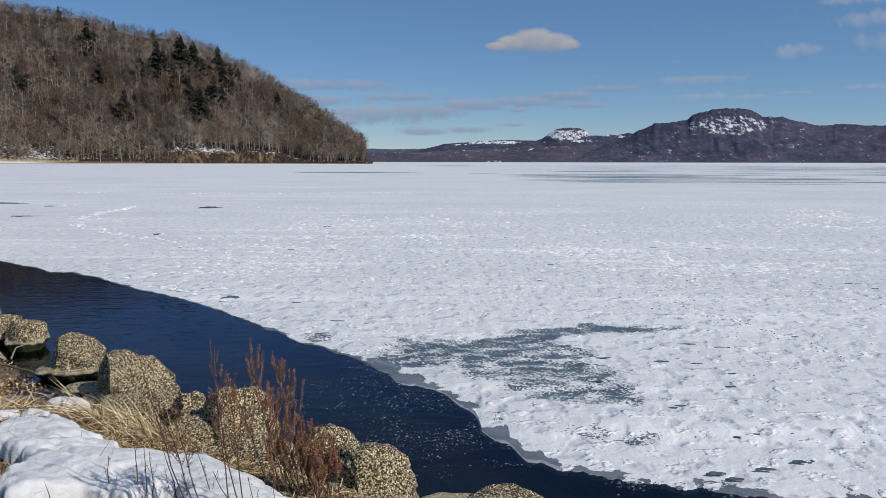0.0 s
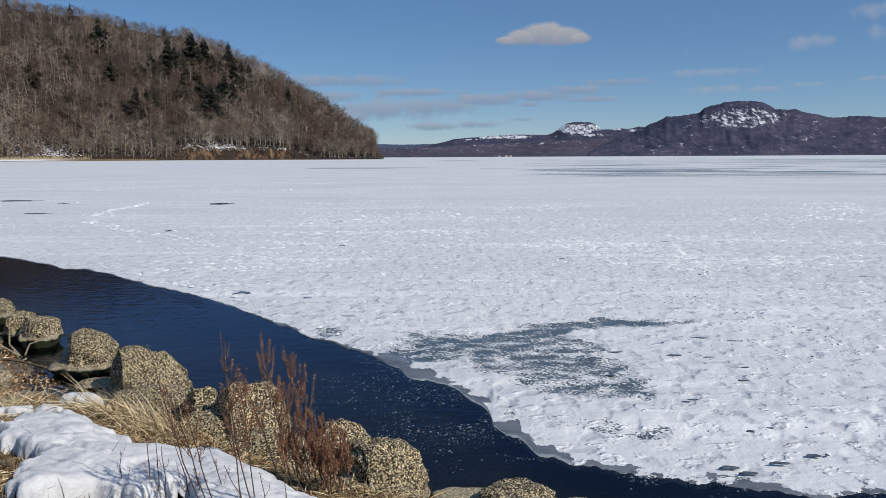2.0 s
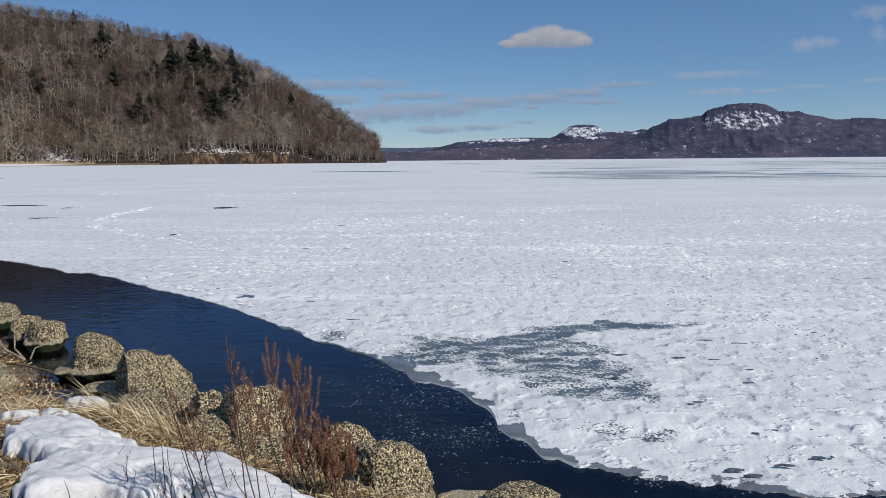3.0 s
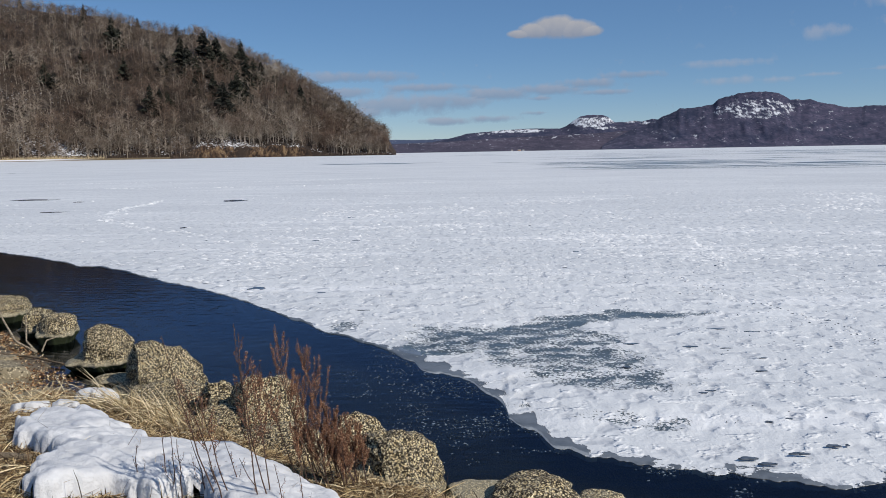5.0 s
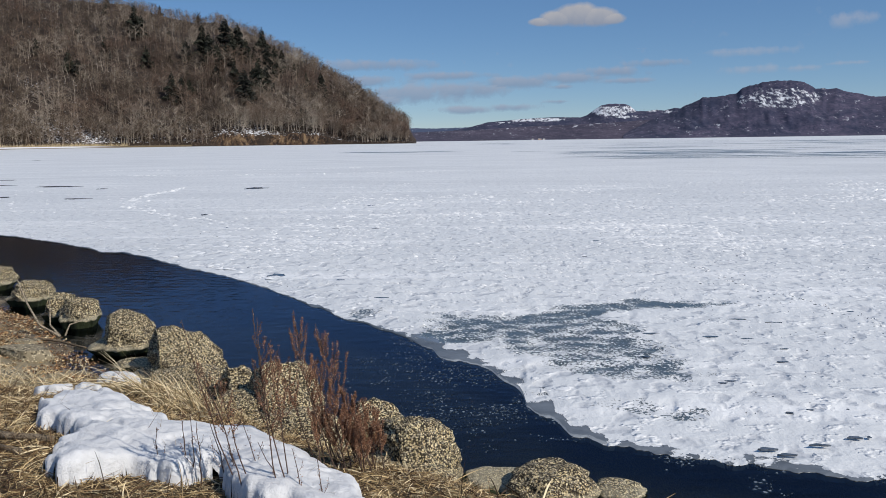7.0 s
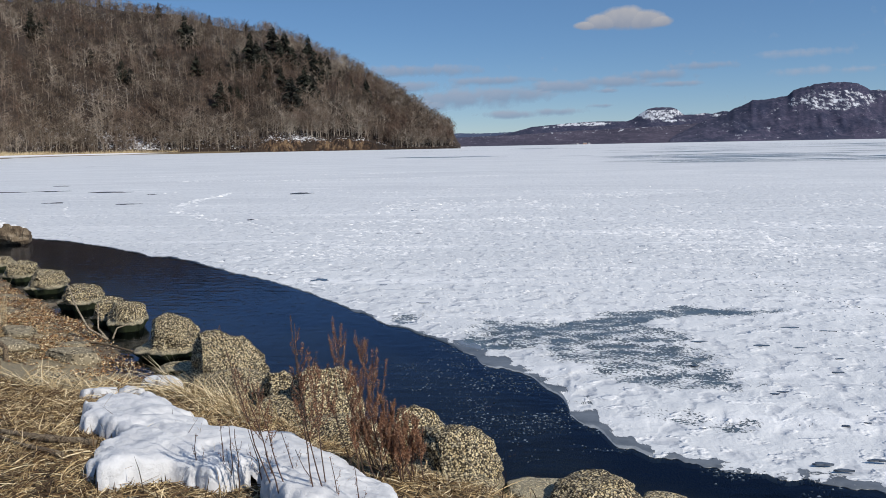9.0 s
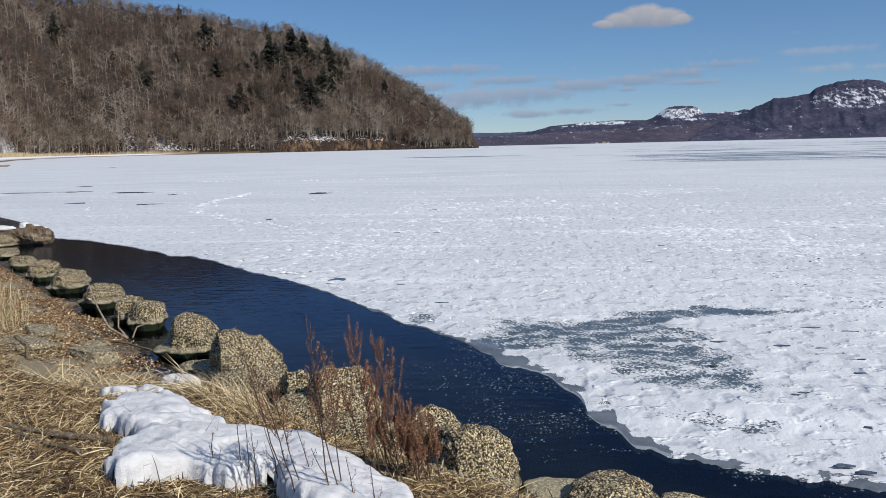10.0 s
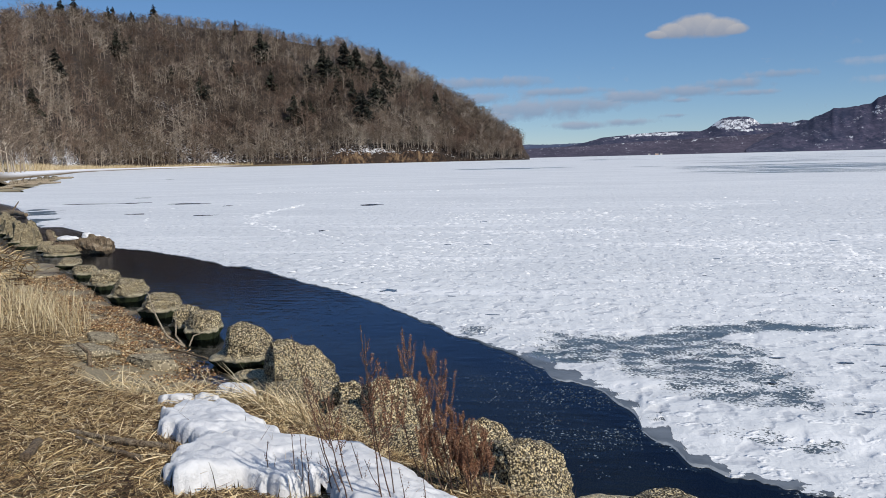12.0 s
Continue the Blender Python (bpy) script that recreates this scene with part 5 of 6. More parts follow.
def bank_grass(x, y):
    d = inland(x, y)
    left = smooth(-4.4, -3.2, x)
    bare = smooth(1.15, 0.75, np.hypot((x + 5.0) / 1.15, (y - 7.75) / 0.85)) * smooth(0.5, 0.1, fbm(x * 1.7, y * 1.7, 3, 106))
    start = 0.80 * (1 - left) + 0.45 * left + 0.9 * bare
    near = np.clip(75 / (x**2 + y**2), 0.12, 1.0)
    return smooth(0, 0.4, d - start) * near * (0.7 + 0.3 * smooth(-0.3, 0.4, fbm(x * 1.2, y * 1.2, 3, 101)))


def straw_mat():
    rng = np.random.default_rng(11)
    n = 86000
    x, y = scatter(n, (-14, 2.6, 0.2, 16), bank_grass, 12)
    lie = 2.9 + 1.6 * fbm(x * 0.7, y * 0.7, 2, 103) + rng.normal(0, 1.2, n)
    me = mesh_from("straw", *blades(x, y, 0.04 + 0.22 * rng.uniform(0, 1, n) ** 1.6, rng.uniform(0.0025, 0.0075, n), lie, np.abs(rng.normal(0.12, 0.16, n)), rng.uniform(0.05, 0.3, n), 13), STRAW)
    tagged(new("straw_mat", me), "flattened mat of dry yellow-brown grass on the bank", "dead grass", kind="stuff")
    n = 110000
    x, y = scatter(n, (-11.0, 3.2, 0.0, 13.0), bank_grass, 19)
    lie = 2.7 + 2.2 * fbm(x * 1.1, y * 1.1, 2, 104) + rng.normal(0, 1.4, n)
    lift = np.maximum(fbm(x * 2.5, y * 2.5, 3, 107), 0) * 0.07
    me = mesh_from("straw", *blades(x, y, rng.uniform(0.03, 0.12, n), rng.uniform(0.0025, 0.007, n), lie, np.abs(rng.normal(0.15, 0.25, n)), rng.uniform(0.0, 0.3, n), 20, ground_height(x, y) + lift * rng.uniform(0, 1, n)), STRAW)
    tagged(new("straw_chaff", me), "broken short straw and chaff littering the bank", "dead grass", kind="stuff")
    n = 2200
    x, y = scatter(n, (-14, 2.6, 0.2, 16), bank_grass, 15)
    me = mesh_from("straw", *blades(x, y, rng.uniform(0.08, 0.30, n), rng.uniform(0.003, 0.006, n), rng.uniform(0, 6.28, n), rng.uniform(0.5, 1.4, n), rng.uniform(0.1, 0.5, n), 16), STRAW)
    n2 = 16000
    x2, y2 = scatter(n2, (-11, -4, 5, 5.5), lambda x, y: smooth(0.5, 1.0, inland(x, y)) * smooth(9.5, 4, np.hypot(x + 1.5, y - 2)) * (1 - (x > -14) * (x < 0.2) * (y > 2.6)), 17)
    wide = mesh_from("straw", *blades(x2, y2, rng.uniform(0.1, 0.4, n2), rng.uniform(0.005, 0.014, n2), rng.uniform(0, 6.28, n2), np.abs(rng.normal(0.15, 0.2, n2)), rng.uniform(0.05, 0.3, n2), 18), STRAW)
    tagged(new("dry_grass", wide), "dry trampled grass covering the top of the bank", "dead grass", kind="stuff")
    tagged(new("grass_stubble", me), "short broken grass stalks sticking up from the mat", "dead grass", kind="stuff")


straw_mat()


def far_straw():
    rng = np.random.default_rng(61)
    n = 9000
    x, y = scatter(n, (-34, 13, -11, 34), lambda x, y: smooth(0.5, 1.2, inland(x, y)) * smooth(14, 8, inland(x, y)), 62)
    me = mesh_from("straw", *blades(x, y, rng.uniform(0.25, 0.6, n), rng.uniform(0.012, 0.03, n), rng.uniform(0, 6.28, n), np.abs(rng.normal(0.3, 0.35, n)), rng.uniform(0.05, 0.3, n), 63), STRAW)
    tagged(new("shore_straw", me), "tangled dry grass along the farther bank", "dead grass", kind="stuff")


far_straw()


PALE_STRAW = island_material("bleached_straw", [(0.0, (0.28, 0.19, 0.09)), (0.4, (0.56, 0.44, 0.25)), (1.0, (0.82, 0.70, 0.47))])


def tussock(label, cx, cy, rx, ry, n, low, high, lean, seed):
    rng = np.random.default_rng(seed)
    a, r = rng.uniform(0, 6.28, n), np.sqrt(rng.uniform(0, 1, n))
    x, y = cx + np.cos(a) * r * rx, cy + np.sin(a) * r * ry
    head = rng.normal(lean[0], lean[1], n)
    me = mesh_from("tussock", *blades(x, y, rng.uniform(low, high, n), rng.uniform(0.004, 0.009, n), head, rng.normal(lean[2], lean[3], n), rng.uniform(0.0, 0.35, n), seed + 1), PALE_STRAW)
    tagged(new("grass_tussock", me), label, "dead grass", kind="stuff")


tussock("upright clump of tall pale dry grass", -7.25, 9.4, 0.45, 0.7, 230, 0.35, 0.80, (0.5, 2.0, 1.35, 0.18), 21)
tussock("upright clump of tall pale dry grass", -8.9, 10.9, 0.9, 0.8, 300, 0.3, 0.6, (0.5, 2.0, 1.3, 0.25), 23)
tussock("bleached straw hanging over the foot of the boulders", -2.85, 6.70, 0.45, 0.35, 420, 0.2, 0.5, (-2.2, 0.7, 0.5, 0.4), 25)
tussock("bleached straw hanging over the foot of the boulders", -2.20, 6.10, 0.40, 0.30, 320, 0.15, 0.38, (-2.4, 0.9, 0.5, 0.4), 27)
tussock("bleached straw fringe beside the snow lumps", -4.4, 7.3, 0.6, 0.3, 300, 0.15, 0.35, (2.6, 1.2, 0.4, 0.4), 29)

LEAF = island_material("wet_leaves", [(0.0, (0.05, 0.024, 0.010)), (0.35, (0.20, 0.090, 0.035)), (0.60, (0.44, 0.23, 0.085)), (0.80, (0.68, 0.50, 0.27)), (1.0, (0.86, 0.75, 0.52))], 0.5)


def leaf_litter():
    rng = np.random.default_rng(31)
    n = 12000
    x, y = scatter(n, (-12, 7.5, -3.4, 17), lambda x, y: smooth(0.25, 0.40, inland(x, y)) * smooth(1.75, 1.0, inland(x, y)) * (0.06 + smooth(-0.12, 0.22, fbm(x * 1.5, y * 1.5, 3, 111))), 32)
    z = np.maximum(ground_height(x, y), 0.0) + rng.uniform(0.004, 0.03, n)
    a, s = rng.uniform(0, 6.28, n), rng.uniform(0.008, 0.024, n)
    u = np.stack([np.cos(a), np.sin(a), rng.normal(0, 0.35, n)], 1) * s[:, None]
    w = np.stack([-np.sin(a), np.cos(a), rng.normal(0, 0.35, n)], 1) * (s * 0.55)[:, None]
    c = np.stack([x, y, z], 1)
    V = np.stack([c - u, c - w + [0, 0, 0.008], c + u, c + w + [0, 0, 0.008]], 1)
    F = np.array([[0, 1, 2], [0, 2, 3]])
    tagged(new("leaf_litter", mesh_from("leaves", V.reshape(-1, 3), (np.arange(n)[:, None, None] * 4 + F).reshape(-1, 3), LEAF)), "wet brown fallen leaves along the waterline", "leaves", kind="stuff")


leaf_litter()


BEACH = [(-74, 90), (-105, 125), (-135, 162), (-158, 193), (-211, 280), (-303, 422), (-397, 600), (-438, 729), (-368, 788), (-300, 805)]


def beach_line(k):
    """Points along the far beach, 0 to 1, and the way inland."""
    p = np.array(BEACH, float)
    run = np.concatenate([[0], np.cumsum(np.hypot(*np.diff(p, axis=0).T))])
    s = np.asarray(k) * run[-1]
    x, y = np.interp(s, run, p[:, 0]), np.interp(s, run, p[:, 1])
    dx, dy = np.interp(s + 12, run, p[:, 0]) - np.interp(s - 12, run, p[:, 0]), np.interp(s + 12, run, p[:, 1]) - np.interp(s - 12, run, p[:, 1])
    n = np.hypot(dx, dy) + 1e-9
    return x, y, -dy / n, dx / n


def build_beach():
    k = np.linspace(0, 1, 240)
    off = np.array([-4, -1.5, 0, 1.5, 3, 4, 6, 9, 12, 14, 16, 20, 28, 40, 60])
    x, y, nx, ny = beach_line(k)
    wave = 1.6 * fbm(k * 40, k * 0, 3, 151)
    O = off[None, :] + wave[:, None]
    X, Y = x[:, None] + nx[:, None] * O, y[:, None] + ny[:, None] * O
    Z = np.broadcast_to(table(off, [(-4, -0.25), (0, 0.30), (1.5, 0.60), (4, 1.5), (9, 1.8), (60, 2.2)])[None, :], X.shape) + 0.05 * fbm(X * 0.2, Y * 0.2, 3, 153)
    snow = np.broadcast_to((smooth(1.4, 1.6, off) * smooth(12.5, 9.5, off))[None, :], X.shape) * (smooth(0.1, 0.2, k) * smooth(0.93, 0.87, k))[:, None]
    ob = new("beach", mesh_from("beach", np.stack([X, Y, Z], -1).reshape(-1, 3), grid_faces(240, len(off)), GROUND, True, [("snow", snow)]))
    tagged(ob, "curving brown beach with a strip of snow", "beach", kind="structure")


build_beach()


def reed_belt():
    rng = np.random.default_rng(35)
    n = 15000
    k = rng.uniform(0.2, 0.93, n)
    x, y, nx, ny = beach_line(k)
    off = rng.uniform(10, 24, n)
    base = np.stack([x + nx * off, y + ny * off, np.full(n, 1.7)], 1)
    h = 1.0 + 3.2 * rng.uniform(0, 1, n) ** 1.6 + 1.2 * fbm(x * 0.04, y * 0.04, 3, 155)
    tris = slivers(base, base + np.stack([rng.normal(0, 0.9, n), rng.normal(0, 0.9, n), np.maximum(h, 0.7)], 1), rng.uniform(0.12, 0.34, n), rng)
    tagged(new("reed_belt", tri_mesh("reeds", tris, PALE_STRAW, 0.5)), "belt of pale dry reeds along the far beach", "reeds", kind="stuff")


reed_belt()

# ---- loose pieces on the ice and the water ----
# wet ice of the puddles; also colours flecks painted for shade in dents
PUDDLE_AND_SHADE, pnt, pb = material("wet_ice_and_dent_shade", 0.18)
paint(pnt, pb, ramp(pnt, noise_of(pnt, coords(pnt), 12.0, 4.0), [(0.35, (0.03, 0.04, 0.055)), (0.65, (0.12, 0.14, 0.17))]))
FLAKE = island_material("ice_flakes", [(0.0, (0.035, 0.045, 0.055)), (0.5, (0.085, 0.105, 0.125)), (1.0, (0.27, 0.31, 0.35))], 0.3)
PUDDLES = [(-3.83, 14.3, 0.22, 0.28), (-2.55, 13.74, 0.09, 0.09), (-12.43, 42.6, 0.55, 0.55), (-18.76, 35.5, 0.6, 0.4), (-25.3, 46.3, 1.1, 0.4), (-21.4, 43.5, 0.3, 0.3), (-9.67, 26.8, 0.12, 0.2), (-4.41, 30.2, 0.12, 0.2),
           (-4.25, 22.2, 0.12, 0.12), (-3.11, 22.1, 0.12, 0.14), (2.59, 19.0, 0.10, 0.18), (3.30, 10.6, 0.13, 0.07), (2.03, 9.81, 0.12, 0.05), (2.71, 9.65, 0.10, 0.07), (1.77, 8.8, 0.07, 0.05), (3.18, 8.56, 0.07, 0.05),
           (2.42, 7.87, 0.06, 0.05), (2.87, 7.04, 0.04, 0.03), (8.31, 16.1, 0.22, 0.12), (8.44, 15.4, 0.10, 0.10), (6.10, 22.8, 0.18, 0.12), (7.56, 22.8, 0.2, 0.12), (-4.65, 15.3, 0.07, 0.07),
           (-1.63, 12.16, 0.12, 0.05), (5.0, 11.1, 0.06, 0.06), (2.02, 16.5, 0.08, 0.1), (-30.5, 48.4, 0.9, 0.5), (-25.9, 46.8, 0.8, 0.4), (-33.9, 47.9, 1.6, 0.5), (-23.2, 36.9, 0.5, 0.3), (-34.5, 56.1, 0.7, 0.5), (-76.5, 132.5, 0.8, 0.8),
           (2.19, 6.13, 0.09, 0.05), (2.30, 6.02, 0.08, 0.04), (2.62, 6.20, 0.09, 0.04), (2.95, 6.35, 0.07, 0.05), (3.11, 9.55, 0.07, 0.04), (3.71, 10.41, 0.10, 0.05), (3.38, 9.08, 0.05, 0.04), (2.65, 6.93, 0.04, 0.03), (2.33, 7.80, 0.05, 0.05)]
rng = np.random.default_rng(41)
for x, y, a, b in PUDDLES:
    a, b = (a * 1.3, b * 2.6) if y > 25 else (a, b)
    k = 22
    w = np.linspace(0, 2 * math.pi, k, endpoint=False)
    rad = np.maximum(0.75 + 0.7 * fbm(np.cos(w) * 1.6 + x, np.sin(w) * 1.6 + y, 3, 7), 0.3)
    px, py = x + np.cos(w) * rad * a, y + np.sin(w) * rad * b * 0.55
    top = 0.045 + float(np.mean(snow_relief(px, py))) + 0.006
    V = np.concatenate([np.stack([px, py, np.full(k, top)], 1), np.stack([px, py, np.full(k, top - 0.012)], 1), [[x, y, top]]])
    F = [[i, (i + 1) % k, 2 * k] for i in range(k)] + [[i, k + i, (i + 1) % k] for i in range(k)] + [[(i + 1) % k, k + i, k + (i + 1) % k] for i in range(k)]
    tagged(new("melt_puddle", mesh_from("melt_puddle", V, F, PUDDLE_AND_SHADE)), "small dark puddle of meltwater on the snowy ice", "puddle", "puddles on the ice")


def lumps(n, keep, box, size, squash, mat, name, label, category, seed, level, centres=None):
    """Many small low crumbs, each a six-sided cap."""
    rng = np.random.default_rng(seed)
    x, y = scatter(n, box, keep, seed) if centres is None else centres
    n = len(x)
    s = rng.uniform(size[0], size[1], n) * rng.uniform(0.5, 1, n) * np.clip(np.hypot(x, y) / 16, 0.6, 2.4)
    w = np.arange(6) * math.pi / 3
    rad = rng.uniform(0.6, 1.2, (n, 6)) * s[:, None]
    turn = rng.uniform(0, 6.28, n)[:, None]
    stretch = rng.uniform(0.45, 1.0, n)[:, None]
    rx, ry = np.cos(w + turn) * rad, np.sin(w + turn) * rad * stretch
    z = level(x, y)
    V = np.stack([x[:, None] + rx, y[:, None] + ry, np.broadcast_to((z - 0.012)[:, None], rx.shape)], -1)
    apex = np.stack([x + rng.normal(0, 0.2, n) * s, y + rng.normal(0, 0.2, n) * s, z + s * squash * rng.uniform(0.5, 1.2, n)], 1)[:, None]
    V = np.concatenate([V, apex], 1)
    F = np.array([[i, (i + 1) % 6, 6] for i in range(6)])
    me = mesh_from(name, V.reshape(-1, 3), (np.arange(n)[:, None, None] * 7 + F).reshape(-1, 3), mat, True)
    return tagged(new(name, me), label, category, kind="stuff")


def on_ice(x, y):
    t, r = np.degrees(np.arctan2(x, y)), np.hypot(x, y)
    return smooth(0.3, 0.9, r - table(t, RIM)) * (slush(x, y) < 0.35)


def ice_top(x, y):
    return 0.045 + snow_relief(x, y)


lumps(5200, lambda x, y: on_ice(x, y) * (0.06 + 0.94 * smooth(0.0, 0.5, fbm(x * 0.22, y * 0.16, 3, 121))) * np.clip(400 / (x * x + y * y), 0, 1) * (0.12 + 0.88 * smooth(-11, -3, x)), (-26, 5.5, 20, 46), (0.025, 0.09), 0.26, FRESH,
      "snow_crumbs", "loose crumbs and crusts of snow on the ice", "snow", 51, ice_top)
lumps(1500, lambda x, y: on_ice(x, y) * smooth(0.02, 0.38, fbm(x * 0.16 + 2, y * 0.5, 3, 123)) * smooth(13, 16, np.hypot(x, y)) * smooth(30, 22, np.hypot(x, y)) * smooth(-9, -4, x), (-14, 12, 13, 30), (0.05, 0.15), 0.16, FRESH,
      "snow_crusts", "flat white crusts of wind-lifted snow on the ice", "snow", 58, ice_top)
# flat dark flecks that stand for the shade in small trodden dents
lumps(170, lambda x, y: on_ice(x, y) * smooth(0.05, 0.5, fbm(x * 0.25 + 4, y * 0.2, 3, 125)) * np.clip(110 / (x * x + y * y), 0, 1), (-10, 5.5, 14, 30), (0.015, 0.045), 0.02, PUDDLE_AND_SHADE,
      "dent_shade_flecks", "small flat dark flecks for the shade in snow dents", "marks", 56, lambda x, y: ice_top(x, y) + 0.008)
# trails of footprints pressed into the snow
rng = np.random.default_rng(53)
fx, fy = [], []
for trail, gap in (([(-16.8, 43.5), (-15.8, 35.2), (-14.0, 30.5), (-11.2, 27.0), (-7.5, 23.4), (-4.5, 18.9)], 0.35), ([(4.0, 14.9), (4.2, 12.9), (4.7, 11.8), (5.0, 10.7), (5.05, 9.7)], 0.13),
                   ([(-30, 62), (-16, 60), (-2, 64)], 0.5), ([(-40, 75), (-22, 72), (-8, 76)], 0.6), ([(5.2, 16.3), (6.0, 22.0), (2.5, 23)], 0.22)):
    p = np.array(trail)
    run = np.concatenate([[0], np.cumsum(np.hypot(*np.diff(p, axis=0).T))])
    s = np.arange(0, run[-1], gap)
    for _ in range(2):
        fx.append(np.interp(s, run, p[:, 0]) + rng.normal(0, gap * 0.5, len(s)))
        fy.append(np.interp(s, run, p[:, 1]) + rng.normal(0, gap * 0.5, len(s)))
fx, fy = np.concatenate(fx), np.concatenate(fy)
pick = (fy < 17) & (fy > 9.0)
# the prints' inner shade, laid on as flat dark flecks without pits
lumps(0, None, None, (0.03, 0.07), 0.02, PUDDLE_AND_SHADE, "footprints", "trail of dark flecks painting the shade in bird footprints", "footprints", 57, lambda x, y: ice_top(x, y) + 0.008, (fx[pick], fy[pick]))
lumps(0, None, None, (0.05, 0.11), 0.30, FRESH, "footprint_crumbs", "trail of kicked-up snow where birds crossed the ice", "snow", 54, ice_top, (fx, fy))
lumps(1300, lambda x, y: smooth(0.25, -0.1, np.hypot(x, y) - table(np.degrees(np.arctan2(x, y)), RIM)) * smooth(0.2, -0.2, inland(x, y) + 0.3) * smooth(-0.1, 0.4, fbm(x * 2, y * 2, 3, 131)) * smooth(-2.5, 1.0, x), (-4, 5.0, 3.2, 11), (0.010, 0.058), 0.02, FLAKE,
      "ice_flakes", "thin flakes of broken ice floating on the water", "ice", 55, lambda x, y: 0 * x + 0.006)


# ---- weeds ----
def tube(points, r0, r1, sides=5):
    """A tapered stem through points: vertices and triangles."""
    P = np.array(points, float)
    n = len(P)
    V, F = [], []
    for i in range(n):
        way = P[min(i + 1, n - 1)] - P[max(i - 1, 0)]
        way = way / (np.linalg.norm(way) + 1e-9)
        a = np.cross(way, [0.3, 0.9, 0.2])
        a /= np.linalg.norm(a) + 1e-9
        b = np.cross(way, a)
        r = r0 + (r1 - r0) * i / (n - 1)
        for k in range(sides):
            w = 2 * math.pi * k / sides
            V.append(P[i] + (a * math.cos(w) + b * math.sin(w)) * r)
    for i in range(n - 1):
        for k in range(sides):
            p, q = i * sides + k, i * sides + (k + 1) % sides
            F += [[p, q, q + sides], [p, q + sides, p + sides]]
    return np.array(V), np.array(F)


def joined(pieces):
    V, F, n = [], [], 0
    for v, f in pieces:
        V.append(v), F.append(f + n)
        n += len(v)
    return np.concatenate(V), np.concatenate(F)


def seeds_at(points, size, rng):
    """Small four-sided seed husks."""
    n = len(points)
    s = rng.uniform(0.6, 1.3, n)[:, None] * size
    a = rng.normal(size=(n, 3))
    a /= np.linalg.norm(a, axis=1, keepdims=True)
    b = np.cross(a, rng.normal(size=(n, 3)))
    b /= np.linalg.norm(b, axis=1, keepdims=True)
    c = np.cross(a, b)
    V = np.stack([points + a * s * 1.5, points + b * s, points + (-b + c) * s * 0.7, points + (-b - c) * s * 0.7], 1)
    F = np.array([[0, 1, 2], [0, 2, 3], [0, 3, 1], [1, 3, 2]])
    return V.reshape(-1, 3), (np.arange(n)[:, None, None] * 4 + F).reshape(-1, 3)


def dock_plant(base, tip, branches, seeds, seed, clothed=0.45, size=0.0037, label="rust-brown dried dock stalk with dense seed clusters"):
    """A dried stalk: bare below, above it short upright side shoots thick with seed husks."""
    rng = np.random.default_rng(seed)
    b, t = np.array(base, float), np.array(tip, float)
    length = np.linalg.norm(t - b)
    f = np.linspace(0, 1, 9)[:, None]
    bend = np.cross(t - b, [0, 1, 0.2]) * 0.02 * rng.normal()
    line = b + (t - b) * f + bend * np.sin(f * math.pi) + rng.normal(0, 0.004, (9, 3)) * np.sin(f * math.pi)
    stems, husks = [tube(line, 0.0045, 0.0015)], []
    def along(g):
        return np.array([np.interp(g, f[:, 0], line[:, k]) for k in range(3)])
    for k in range(branches):
        g = rng.uniform(1 - clothed, 0.93)
        p = along(g)
        ang = rng.uniform(0, 6.28)
        reach = length * rng.uniform(0.08, 0.28) * (1.15 - g) * 1.65
        q = p + np.array([math.cos(ang) * reach * 0.42, math.sin(ang) * reach * 0.42, reach])
        mid = (p + q) / 2 + np.array([math.cos(ang), math.sin(ang), -0.4]) * reach * 0.10
        stems.append(tube([p, mid, q], 0.0018, 0.0008, 3))
        m = max(4, int(seeds * reach / length * 4))
        u = rng.uniform(0.12, 1, m)[:, None]
        husks.append(np.where(u < 0.5, p + (mid - p) * u * 2, mid + (q - mid) * (u * 2 - 1)) + rng.normal(0, 0.0045, (m, 3)))
    m = seeds
    g = np.array([along(v) for v in rng.uniform(1 - clothed * 1.1, 1.0, m)])
    husks.append(g + rng.normal(0, 0.005, (m, 3)))
    plant = thing("dock_plant", (0, 0, 0), label, "weed", "dried weeds on the bank")
    part("stem", mesh_from("stem", *joined(stems), STALK), plant)
    tagged(part("seed_head", mesh_from("seed_head", *seeds_at(np.concatenate(husks), size, rng), SEEDS), plant), kind="stuff")


def rooted(x, y):
    return (x, y, float(ground_height(np.array(x), np.array(y))) - 0.02)


DOCKS = [(-1.08, 4.00, -1.20, 4.05, 1.60, 12, 110), (-1.02, 4.05, -1.17, 4.02, 1.56, 10, 95), (-0.77, 3.95, -0.98, 4.0, 1.60, 20, 200), (-0.70, 4.0, -0.88, 4.05, 1.52, 18, 190), (-1.31, 4.1, -1.58, 4.05, 1.54, 5, 40),
         (-0.65, 4.0, -0.69, 4.0, 1.16, 22, 160), (-0.68, 4.05, -0.75, 4.05, 1.18, 24, 170), (-0.72, 3.95, -0.81, 3.98, 1.25, 22, 160), (-0.61, 4.1, -0.60, 4.1, 1.07, 20, 140), (-0.90, 4.05, -1.08, 4.0, 1.36, 14, 130),
         (-1.26, 4.0, -1.49, 4.0, 1.36, 10, 80), (-0.63, 3.95, -0.66, 3.9, 1.10, 18, 120), (-1.05, 4.1, -1.14, 4.12, 1.40, 10, 110), (-0.82, 4.1, -0.92, 4.12, 1.34, 16, 130), (-1.22, 4.08, -1.40, 4.06, 1.22, 8, 60)]
bush = random.Random(23)
